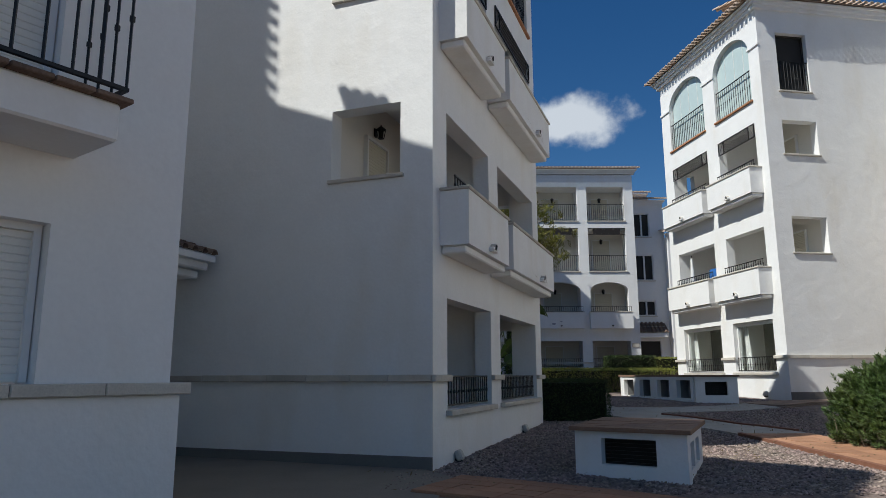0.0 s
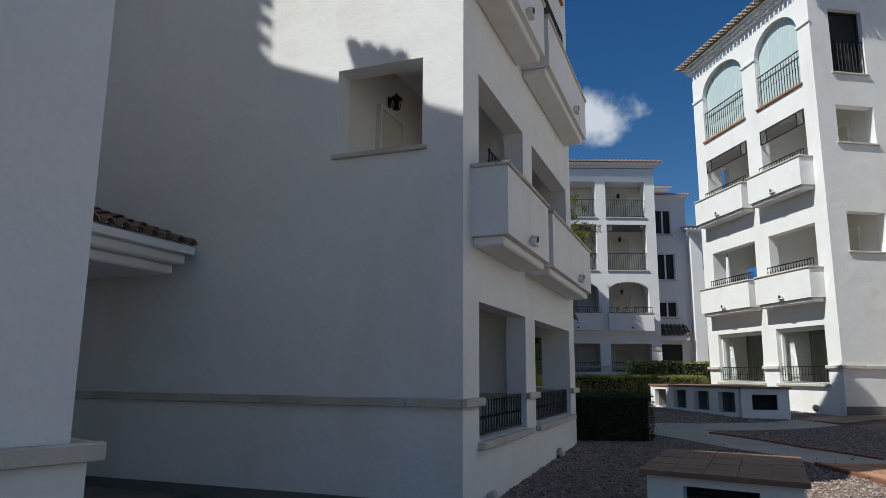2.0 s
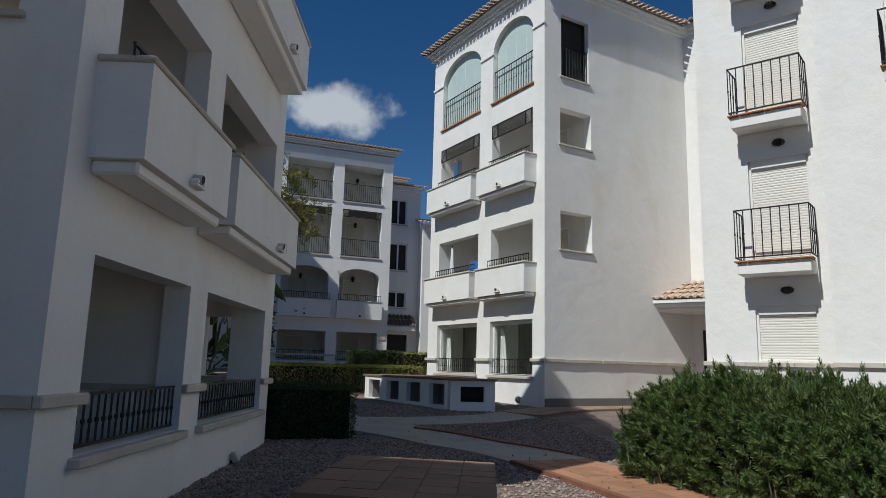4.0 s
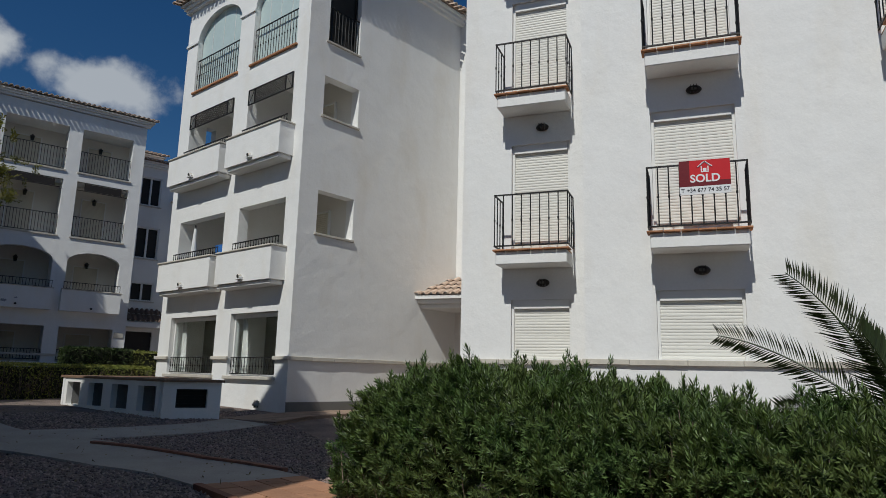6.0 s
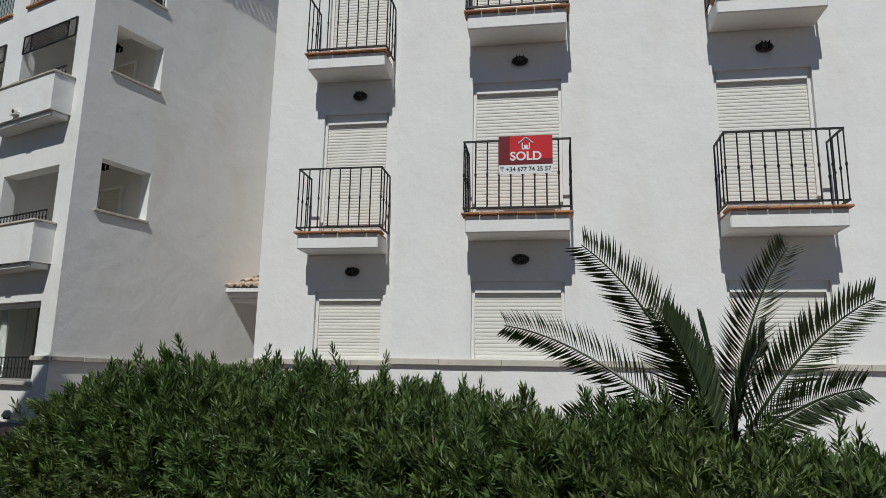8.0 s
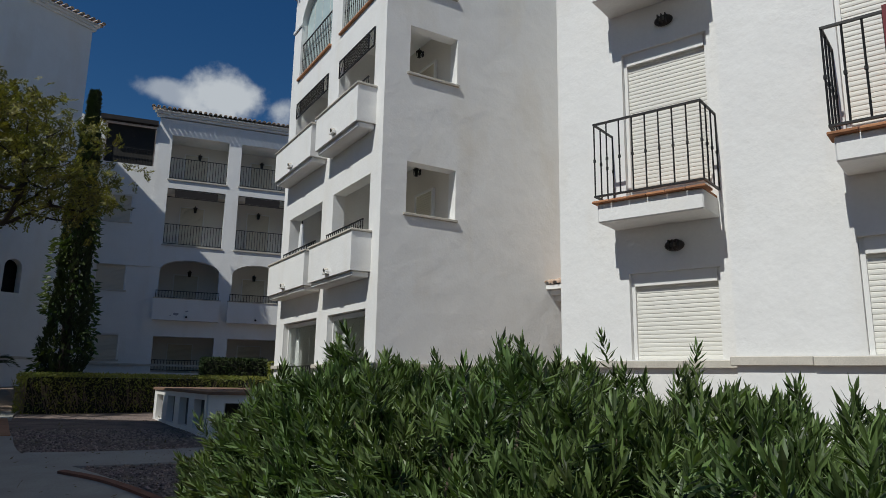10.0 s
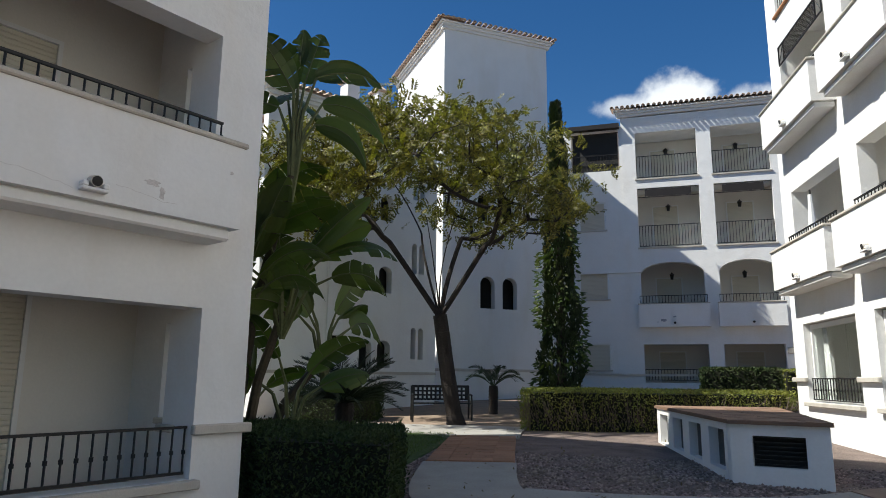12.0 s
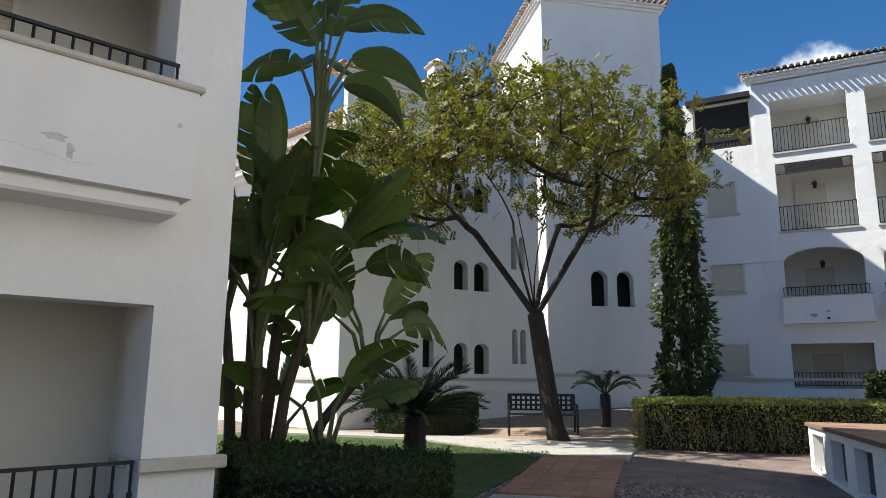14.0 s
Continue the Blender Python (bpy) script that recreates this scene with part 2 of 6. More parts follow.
def trim_run(parent, u0, u1, y0, y1, z0, z1, m=None, piece=0.62):
    """A string course of single stones with open joints, on a recessed mortar bed."""
    bed = part("trim_band", boxes((u0 + 0.004, u1 - 0.004, min(y0, y1) + 0.012, max(y0, y1), z0 + 0.008, z1 - 0.006)), SKIRT, parent, "pale stone trim band", m)
    rt = random.Random(round(u0 * 10 + z0 * 7))
    n = max(1, round((u1 - u0) / piece))
    cuts = [u0] + [u0 + (u1 - u0) * (k + rt.uniform(-0.12, 0.12)) / n for k in range(1, n)] + [u1]
    for a, b in zip(cuts, cuts[1:]):
        dz, dy = rt.uniform(-0.003, 0.003), rt.uniform(-0.004, 0.004)
        part("trim_stone", bevelled(boxes((a + 0.0025, b - 0.0025, min(y0, y1) + dy, max(y0, y1) - 0.004, z0 + dz, z1 + dz)), 0.007), STONE, bed)
    return bed


RAIL_CACHE = {}


def railing(parent, u0, u1, y, z0, z1, depth=0.0, step=0.115, m=None, knob=True):
    """A wrought-iron railing: rails, bars with collars and, if depth is given, returns to the wall."""
    r = part("railing", rails_bm(u0, u1, y, z1, depth), IRON, parent, "black wrought-iron railing", m)
    part("bottom_rail", rails_bm(u0, u1, y, z0 + 0.05, depth), IRON, r)
    n = max(2, round((u1 - u0) / step))
    key = (round(z1 - z0, 3), knob)
    if key not in RAIL_CACHE:
        bm = bmesh.new()
        tube(bm, (0, 0, 0.04), (0, 0, z1 - z0), 0.0105, n=4)
        if knob:
            zk = (z1 - z0) * 0.52
            tube(bm, (0, 0, zk - 0.018), (0, 0, zk + 0.018), 0.018, n=5)
        RAIL_CACHE[key] = mesh_of(bm, "bar", IRON)
    spots = [(u0 + (u1 - u0) * i / n, y) for i in range(n + 1)]
    if depth:
        k = max(2, round(depth / step))
        spots += [(u, y + depth * j / k) for u in (u0, u1) for j in range(1, k + 1)]
    for u, yy in spots:
        part("bar", RAIL_CACHE[key], IRON, r, m=Matrix.Translation((u, yy, z0)))
    return r


def rails_bm(u0, u1, y, z, depth):
    bm = bmesh.new()
    box(bm, u0 - 0.012, u1 + 0.012, y - 0.014, y + 0.014, z - 0.012, z + 0.012)
    if depth:
        for u in (u0, u1):
            box(bm, u - 0.012, u + 0.012, y + 0.0, y + depth, z - 0.0115, z + 0.0115)
    return bm


def tile_row(parent, u0, u1, y_out, y_in, z_out, z_in, label="weathered terracotta barrel roof tiles", pitch=0.21, name="roof_tiles", free=0.20, tile=ROOF_TILE):
    """Barrel tiles up a slope: covers over pans, open at the eaves, with mortared ends."""
    bm = bmesh.new()
    n = max(2, round((u1 - u0) / pitch))
    w = (u1 - u0) / n
    L = math.hypot(y_in - y_out, z_in - z_out)
    rows = max(1, round(L / 0.42))
    lap = free / L      # the covers reach past the pans
    for i in range(n):
        uc = u0 + (i + 0.5) * w
        for r in range(rows):
            f0, f1 = r / rows, (r + 1) / rows
            ya, yb = y_out + (y_in - y_out) * f0, y_out + (y_in - y_out) * min(1, f1 + 0.04)
            za, zb = z_out + (z_in - z_out) * f0 + 0.012, z_out + (z_in - z_out) * f1 - 0.004
            jig = random.uniform(-0.008, 0.008)
            arc = [(math.cos(math.pi * k / 5), math.sin(math.pi * k / 5)) for k in range(6)]
            lo = [bm.verts.new((uc + jig + c * w * 0.36, ya + jig, za + s * w * 0.36)) for c, s in arc]
            hi = [bm.verts.new((uc + c * w * 0.34, yb, zb + s * w * 0.34)) for c, s in arc]
            for k in range(5):
                bm.faces.new((lo[k], lo[k + 1], hi[k + 1], hi[k]))
            if r == 0:
                li = [bm.verts.new((uc + jig + c * w * 0.28, ya + jig, za + s * w * 0.27)) for c, s in arc]
                lb = [bm.verts.new((uc + c * w * 0.28, ya + 0.10, za + s * w * 0.27 + 0.02)) for c, s in arc]
                for k in range(5):
                    bm.faces.new((lo[k + 1], lo[k], li[k], li[k + 1]))
                    bm.faces.new((li[k + 1], li[k], lb[k], lb[k + 1]))
                bm.faces.new(lb).material_index = 1
        # pan between the covers
        p0 = [bm.verts.new((uc + w * (0.30 + 0.1 * k), y_out + (y_in - y_out) * lap, z_out + (z_in - z_out) * lap - 0.03 * math.sin(math.pi * k / 4) + 0.012)) for k in range(5)]
        p1 = [bm.verts.new((uc + w * (0.30 + 0.1 * k), y_in, z_in - 0.03 * math.sin(math.pi * k / 4) + 0.005)) for k in range(5)]
        for k in range(4):
            bm.faces.new((p0[k], p0[k + 1], p1[k + 1], p1[k]))
    ob = part(name, bm, tile, parent, label)
    ob.data.materials.append(PLASTER)
    return ob


def eave(parent, u0, u1, y_wall, z, out=0.45, rise=0.55, run=1.6):
    """Eave of a building side: a stepped white cornice with its tiles above."""
    if parent.name.startswith("roof_edge"):     # tucked 6 mm inside the eave that it meets at the corner
        u0, u1, z = u0 + 0.006, u1 - 0.006, z + 0.004
    bm = boxes((u0 - out * 0.3, u1 + out * 0.3, y_wall - out * 0.20, y_wall + 0.1, z - 0.26, z - 0.16),
               (u0 - out * 0.40, u1 + out * 0.40, y_wall - out * 0.36, y_wall + 0.1, z - 0.158, z - 0.06),
               (u0 - out * 0.58, u1 + out * 0.58, y_wall - out * 0.52, y_wall + 0.1, z - 0.058, z + 0.0))
    part("cornice", bm, PLASTER, parent, "white stepped cornice under the roof tiles")
    tile_row(parent, u0 - out * 0.9, u1 + out * 0.9, y_wall - out, y_wall + run, z + 0.015, z + 0.015 + rise)


def shutter_unit(parent, u0, u1, z0, z1, y, material=SHUTTER, closed=1.0, frame_w=0.045, name="shutter"):
    """A roller shutter in its frame: slats, box and guide rails."""
    w = part("window", boxes((u0, u0 + frame_w, y - 0.03, y + 0.04, z0, z1), (u1 - frame_w, u1, y - 0.03, y + 0.04, z0, z1), (u0 + frame_w, u1 - frame_w, y - 0.03, y + 0.04, z1 - frame_w, z1)), FRAME_W, parent, "white window frame with a lowered roller shutter")
    bm = bmesh.new()
    zt = z1 - frame_w
    zb = zt - (zt - z0) * closed
    n = max(3, round((zt - zb) / 0.052))
    h = (zt - zb) / n
    ua, ub = u0 + frame_w + 0.001, u1 - frame_w - 0.001
    prof = []
    for i in range(n):
        zz = zb + i * h
        prof += [(y + 0.008, zz), (y + 0.002, zz + h * 0.14), (y, zz + h * 0.5), (y + 0.002, zz + h * 0.88)]
    prof.append((y + 0.008, zt))
    a = [bm.verts.new((ua, yy, zz)) for yy, zz in prof]
    b = [bm.verts.new((ub, yy, zz)) for yy, zz in prof]
    for i in range(len(prof) - 1):
        bm.faces.new((a[i], b[i], b[i + 1], a[i + 1]))
    part("shutter_slats", bm, material, w, "cream roller shutter slats" if material is SHUTTER else "white roller shutter slats")
    if closed < 1:
        part("pane", boxes((ua, ub, y + 0.02, y + 0.03, z0, zb)), GLASS, w, "dark window glass")
    return w


def lantern(m, label="small black iron wall lantern"):
    """A wall lantern: backplate, arm, cage, cap and glass."""
    t = thing("wall_lantern", m, label, "wall lamp", "wall lanterns")
    part("backplate", boxes((-0.05, 0.05, -0.02, 0, -0.1, 0.08)), IRON, t)
    bm = bmesh.new()
    tube(bm, (0, -0.02, 0.05), (0, -0.13, 0.09), 0.012)
    part("arm", bm, IRON, t)
    bm = bmesh.new()
    for sx in (-1, 1):
        for sy in (-1, 1):
            tube(bm, (sx * 0.045, -0.14 + sy * 0.045, -0.14), (sx * 0.07, -0.14 + sy * 0.07, 0.04), 0.008, n=4)
    box(bm, -0.05, 0.05, -0.19, -0.09, -0.155, -0.14)
    part("cage", bm, IRON, t)
    bm = bmesh.new()
    tube(bm, (0, -0.14, 0.04), (0, -0.14, 0.12), 0.11, 0.02, n=8)
    tube(bm, (0, -0.14, 0.12), (0, -0.14, 0.15), 0.012, n=6)
    part("cap", bm, IRON, t)
    bm = bmesh.new()
    tube(bm, (0, -0.14, -0.13), (0, -0.14, 0.038), 0.045, 0.062, n=8)
    part("glass", bm, DARK, t, "smoked lamp glass")
    return t


def bulkhead(m):
    """An oval bulkhead lamp with a ribbed black guard."""
    t = thing("bulkhead_light", m, "oval black caged bulkhead light on a white wall", "wall lamp", "bulkhead lights")
    bm = bmesh.new()
    bmesh.ops.create_uvsphere(bm, u_segments=16, v_segments=8, radius=1)
    bmesh.ops.scale(bm, vec=(0.125, 0.06, 0.075), verts=bm.verts)
    part("body", bm, DARK_FRAME, t, smooth=True)
    bm = bmesh.new()
    bmesh.ops.create_uvsphere(bm, u_segments=12, v_segments=6, radius=1)
    bmesh.ops.scale(bm, vec=(0.085, 0.075, 0.042), verts=bm.verts)
    part("lens", bm, mat("lamp_lens", (0.12, 0.115, 0.1), 0.3, var=0.1) if "lamp_lens" not in bpy.data.materials else bpy.data.materials["lamp_lens"], t, "dull lamp lens", smooth=True)
    bm = bmesh.new()
    for x in (-0.05, 0.0, 0.05):
        box(bm, x - 0.006, x + 0.006, -0.088, -0.03, -0.06, 0.06)
    part("guard", bm, DARK_FRAME, t)
    return t


# ---- ground ----
G_Y = [-60, 6, 10, 14.5, 18.4, 24, 27, 34, 90]
G_Z = [-0.2, -0.15, -0.05, 0.05, 0.35, 0.46, 0.6, 1.0, 1.2]


def g(y):
    return float(np.interp(y, G_Y, G_Z))


def patch(name, pts, material, lift, parent=None, label=""):
    """A sheet over the ground with a low edge, cut where the ground bends."""
    bm = bmesh.new()
    bm.faces.new([bm.verts.new((x, y, 0)) for x, y in pts])
    for y in G_Y[1:-1]:
        bmesh.ops.bisect_plane(bm, geom=bm.verts[:] + bm.edges[:] + bm.faces[:], plane_co=(0, y, 0), plane_no=(0, 1, 0))
    for v in bm.verts:
        v.co.z = g(v.co.y) + lift
    bmesh.ops.recalc_face_normals(bm, faces=bm.faces)
    if bm.faces and sum(f.normal.z for f in bm.faces) < 0:
        bmesh.ops.reverse_faces(bm, faces=bm.faces[:])
    ext = bmesh.ops.extrude_face_region(bm, geom=bm.faces[:])
    top = [e for e in ext["geom"] if isinstance(e, bmesh.types.BMVert)]
    for v in bm.verts:
        if v not in top:
            v.co.z -= lift + 0.12
    bmesh.ops.recalc_face_normals(bm, faces=bm.faces)
    ob = part(name, bm, material, parent, label)
    return ob


def sweep(pts, width):
    """The outline of a path of some width along a line."""
    left, right = [], []
    for i, p in enumerate(pts):
        a = Vector(pts[max(0, i - 1)])
        b = Vector(pts[min(len(pts) - 1, i + 1)])
        d = (b - a).normalized()
        n = Vector((-d.y, d.x)) * width / 2
        left.append((p[0] + n.x, p[1] + n.y))
        right.append((p[0] - n.x, p[1] - n.y))
    return left + right[::-1]


def curve_pts(ctrl, n=8):
    """Points along a smooth line through the given ones."""
    out = []
    P = [Vector(ctrl[0])] + [Vector(c) for c in ctrl] + [Vector(ctrl[-1])]
    for i in range(1, len(P) - 2):
        for k in range(n):
            t = k / n
            a, b, c, d = P[i - 1:i + 3]
            out.append(tuple(0.5 * (2 * b + (c - a) * t + (2 * a - 5 * b + 4 * c - d) * t * t + (3 * b - a - 3 * c + d) * t ** 3)))
    out.append(tuple(P[-2]))
    return out


bm = bmesh.new()
xs = [-900, -60, -20, 0, 20, 60, 900]
ys = [-900] + G_Y + [900]
grid = [[bm.verts.new((x, y, g(y))) for y in ys] for x in xs]
for i in range(len(xs) - 1):
    for j in range(len(ys) - 1):
        bm.faces.new((grid[i][j], grid[i + 1][j], grid[i + 1][j + 1], grid[i][j + 1]))
tagged(part("ground", bm, GRAVEL), "reddish-brown gravel ground between the buildings", "ground", kind="structure")

# ---- buildings ----
STAIN = mat("stained_render", (0.60, 0.56, 0.53), 0.95, var=0.25, scale=20, fine=90, bump=0.3)
BARE = mat("bare_render", (0.30, 0.31, 0.34), 0.95, var=0.2, scale=14, fine=80, bump=0.4)


def flake(parent, u, y, z, ru, rz, material, rc):
    """A ragged spot where the paint is stained or has come off."""
    bm = bmesh.new()
    n = 18
    out = [(u + ru * math.cos(2 * math.pi * k / n) * f, z + rz * math.sin(2 * math.pi * k / n) * f) for k, f in ((k, rc.uniform(0.6, 1.15)) for k in range(n))]
    a = [bm.verts.new((p, y, q)) for p, q in out]
    b = [bm.verts.new((p, y + 0.0018, q)) for p, q in out]
    bm.faces.new(a)
    for k in range(n):
        bm.faces.new((a[k], b[k], b[(k + 1) % n], a[(k + 1) % n]))
    bmesh.ops.recalc_face_normals(bm, faces=bm.faces)
    return part("flaked_spot", bm, material, parent, "worn spot in the white render")


def loggia_building(M, length, zb, ground, bays, gable_len, gable_windows, label, top_glass, back=9.0, mirror=False, rise=10.85, depth=1.6):
    """A four-storey block. Its balcony facade is at y = 0 of M, its gable at one end; zb is the level of the trim band."""
    t = thing("apartment_building", M, label, "building")
    s = -1 if mirror else 1
    # facade coordinates: a bay list (u0, u1) with u from the gable corner, to the right (B) or left (C)
    def U(a, b):
        return (s * a, s * b) if s > 0 else (s * b, s * a)
    L0, L1 = U(0, length)
    holes = []
    for a, b in bays:
        u0, u1 = U(a, b)
        holes += [(u0, u1, zb - 0.42, zb + 1.08, 0), (u0, u1, zb + 1.85, zb + 3.78, 0), (u0, u1, zb + 4.85, zb + 6.98, 0), (u0, u1, zb + 7.72, zb + 10.05, 0.72)]
    top = zb + rise
    bm = bmesh.new()
    wall_bm(bm, L0, L1, ground - 0.3, top, 0, 0.28, holes)
    part("wall", bm, PLASTER, t, "white rendered facade with loggias")
    # back wall of the loggias, partitions and floors
    bm = bmesh.new()
    wall_bm(bm, L0 + 0.28, L1 - 0.28, ground - 0.3, top, depth, depth + 0.2, [])
    part("loggia_back_wall", bm, PLASTER_IN, t, "cream inner wall of the loggias")
    for z in (zb + 1.55, zb + 4.55, zb + 7.5, zb + 9.95):
        part("floor_slab", boxes((L0 + 0.28, L1 - 0.28, 0.28, depth, z, z + 0.2)), PLASTER, t, "white loggia ceiling and floor slab")
    part("floor_slab", boxes((L0 + 0.28, L1 - 0.28, 0.28, depth, ground - 0.1, zb - 0.6)), PATIO, t, "tiled ground-floor terrace")
    pm = (bays[0][1] + bays[1][0]) / 2
    for k, z in enumerate((ground - 0.1, zb + 1.75, zb + 4.75, zb + 7.7)):
        ztop = (zb + 1.55, zb + 4.55, zb + 7.5, zb + 9.95)[k]
        u0, u1 = U(pm - 0.12, pm + 0.12)
        part("partition", boxes((u0, u1, 0.28, depth, max(z, zb - 0.6), ztop)), PLASTER, t, "white partition between loggias")
        for a, b in bays:
            u0, u1 = U(b - 1.55, b - 0.75) if b - a < 2.4 else U(b - 2.1, b - 0.85)
            if k == 0 and top_glass:
                continue
            shutter_unit(t, u0, u1, max(z, zb - 0.6) + 0.02, max(z, zb - 0.6) + 2.1, depth - 0.04, SHUTTER)
    # end wall away from the gable
    E0, E1 = (L1 - 0.28, L1) if s > 0 else (L0, L0 + 0.28)
    open_at = 0.54
    ends = [(open_at, 1.02, zb + 0.06, zb + 1.0, 0)] + [(open_at, 1.02, h[2], h[3], 0) for h in gable_windows[:2]]
    if top_glass:
        ends = ends[2:]
    bm = bmesh.new()
    wall_bm(bm, 0.28, back, ground - 0.3, top, E0, E1, ends)
    for v in bm.verts:
        v.co = (v.co.y, v.co.x, v.co.z)
    bmesh.ops.recalc_face_normals(bm, faces=bm.faces)
    part("wall", bm, PLASTER, t, "white rendered end wall with openings into the loggias")
    for h in ends:
        part("sill", bevelled(boxes((E0 - 0.06, E1 + 0.06, h[0] - 0.03, h[1], h[2] - 0.06, h[2] - 0.002)), 0.008), STONE, t, "pale stone window sill")
    c0, c1 = (s * bays[1][1], E0) if s > 0 else (E1, s * bays[1][1])
    part("column", boxes((c0 + 0.002, c1, 0.281, 0.52, max(ground - 0.1, zb - 0.6), zb + 7.4)), PLASTER, t, "thick white corner column")
    if not top_glass:
        pu = pm - 0.12
        part("trim_band", bevelled(boxes((pu - 0.05, pu - 0.002, 0.285, depth - 0.04, zb - 0.04, zb + 0.03)), 0.01), STONE, t, "pale stone trim band")
        part("trim_band", bevelled(boxes((c0 - 0.05, c0 - 0.001, 0.285, 0.56, zb - 0.04, zb + 0.03)), 0.01), STONE, t, "pale stone trim band")
    # gable with openings into the loggias
    G0, G1 = (0.0, 0.28) if s > 0 else (-0.28, 0.0)
    bm = bmesh.new()
    wall_bm(bm, 0.28, gable_len, ground - 0.3, top, 0, 0.28, gable_windows)
    for v in bm.verts:   # lay the slab along the gable
        x, y, z = v.co
        v.co = (y if s > 0 else -y, x, z)
    bmesh.ops.recalc_face_normals(bm, faces=bm.faces)
    part("wall", bm, PLASTER, t, "white rendered gable wall")
    part("wall", boxes((L0 + 0.28, L1 - 0.28, back - 0.28, back, ground - 0.3, top)), PLASTER, t, "white rendered rear wall")
    part("ceiling", boxes((L0 + 0.05, L1 - 0.05, depth + 0.25, back - 0.3, top - 0.3, top - 0.1)), PLASTER_IN, t)
    # trim band: at the piers of the facade and along the gable
    piers = [(0, bays[0][0]), (bays[0][1], bays[1][0]), (bays[1][1], length)]
    for i, (a, b) in enumerate(piers):
        u0, u1 = U(a - (0.06 if i == 0 else 0.03), b + (0.06 if i == 2 else 0.03))
        part("trim_band", bevelled(boxes((u0, u1, -0.07, -0.002, zb - 0.045, zb + 0.045)), 0.012), STONE, t, "pale stone trim band")
        part("capital", bevelled(boxes((*U(a - 0.03, b + 0.03), -0.04, -0.002, zb + 9.28, zb + 9.37)), 0.01), PLASTER, t, "white moulding at the arch springing")
    x0, x1 = (-0.06, -0.002) if s > 0 else (0.002, 0.06)
    if s > 0:
        trim_run(t, -gable_len, -0.001, -0.06, -0.002, zb - 0.045, zb + 0.045, pose(0, 0, 0, 0, 0, -90))
    else:
        trim_run(t, 0.0, gable_len, -0.06, -0.002, zb - 0.045, zb + 0.045, pose(0, 0, 0, 0, 0, 90))
    x0, x1 = (-0.018, -0.001) if s > 0 else (0.001, 0.018)
    part("skirting", boxes((x0, x1, 0.0, gable_len, ground - 0.2, ground + 0.13)), SKIRT, t, "grey painted skirting")
    # gable window sills
    for h in gable_windows:
        x0, x1 = (-0.05, 0.3) if s > 0 else (-0.3, 0.05)
        part("sill", bevelled(boxes((x0, x1, h[0] - 0.06, h[1] + 0.04, h[2] - 0.055, h[2] - 0.002)), 0.008), STONE, t, "pale stone window sill")
    # balconies
    for bi, (a, b) in enumerate(bays):
        u0, u1 = U(a, b)
        ua, ub = ((0.27, 2.36) if bi == 0 else (2.66, u1 + 0.05)) if s > 0 else (u0 - 0.2, u1 + 0.16)
        for z in (zb + 1.85, zb + 4.85):
            bal = part("balcony", boxes((ua, ub, -0.42, -0.30, z - 0.08, z + 0.68), (ua, ua + 0.12, -0.30, 0.0, z - 0.08, z + 0.68), (ub - 0.12, ub, -0.30, 0.0, z - 0.08, z + 0.68),
                                            (ua + 0.12, ub - 0.12, -0.30, 0.28, z - 0.08, z + 0.0)), PLASTER, t, "white rendered balcony parapet")
            part("moulding", bevelled(boxes((ua + 0.05, ub - 0.05, -0.36, -0.001, z - 0.19, z - 0.082)), 0.02), PLASTER, bal)
            part("cap", bevelled(boxes((ua - 0.03, ub + 0.03, -0.45, -0.28, z + 0.682, z + 0.73), (ua - 0.03, ua + 0.14, -0.279, -0.001, z + 0.682, z + 0.73), (ub - 0.14, ub + 0.03, -0.279, -0.001, z + 0.682, z + 0.73)), 0.012), STONE, bal, "pale stone parapet cap")
            railing(bal, u0 + 0.02, u1 - 0.02, -0.12, z + 0.70, z + 0.98, knob=True)
            bm = bmesh.new()
            uc = (ua + ub) / 2 + (0.40 if s > 0 and bi == 1 else 0.0)
            box(bm, uc - 0.10, uc + 0.10, -0.50, -0.421, z - 0.03, z - 0.002)
            box(bm, uc - 0.10, uc - 0.055, -0.50, -0.421, z - 0.001, z + 0.04)
            box(bm, uc + 0.055, uc + 0.10, -0.50, -0.421, z - 0.001, z + 0.04)
            sp = part("spout", bevelled(bm, 0.008), PLASTER, bal, "white rendered rainwater spout")
            bm = bmesh.new()
            tube(bm, (uc, -0.425, z + 0.055), (uc, -0.505, z + 0.045), 0.045, n=12)
            part("pipe", bm, STONE, sp, "weathered clay pipe")
            # a near-black disc paints the shade of the pipe's hollow
            bm = bmesh.new()
            tube(bm, (uc, -0.49, z + 0.047), (uc, -0.509, z + 0.0445), 0.039, n=12)
            part("mouth", bm, DARK, sp, "dark disc painted as the shade inside the spout")
            if s > 0 and bi == 1:
                rc = random.Random(9)
                bm = bmesh.new()
                for w0, w1 in ((uc + 0.18, uc + 0.68), (uc - 0.75, uc - 0.16)):
                    p, zz = w0, z + 0.075
                    while p < w1:
                        q, zq = p + rc.uniform(0.03, 0.06), zz + rc.uniform(-0.016, 0.008)
                        tube(bm, (p, -0.4205, zz), (q, -0.4205, zq), 0.0016, n=3)
                        p, zz = q, zq
                part("crack", bm, STAIN, bal, "hairline crack in the render")
                for cx, cz, rx, rz in ((uc + 0.47, z + 0.16, 0.07, 0.03), (uc + 0.56, z + 0.09, 0.025, 0.06), (uc + 1.2, z + 0.42, 0.02, 0.02)):
                    flake(bal, cx, -0.422, cz, rx, rz, STAIN, rc)
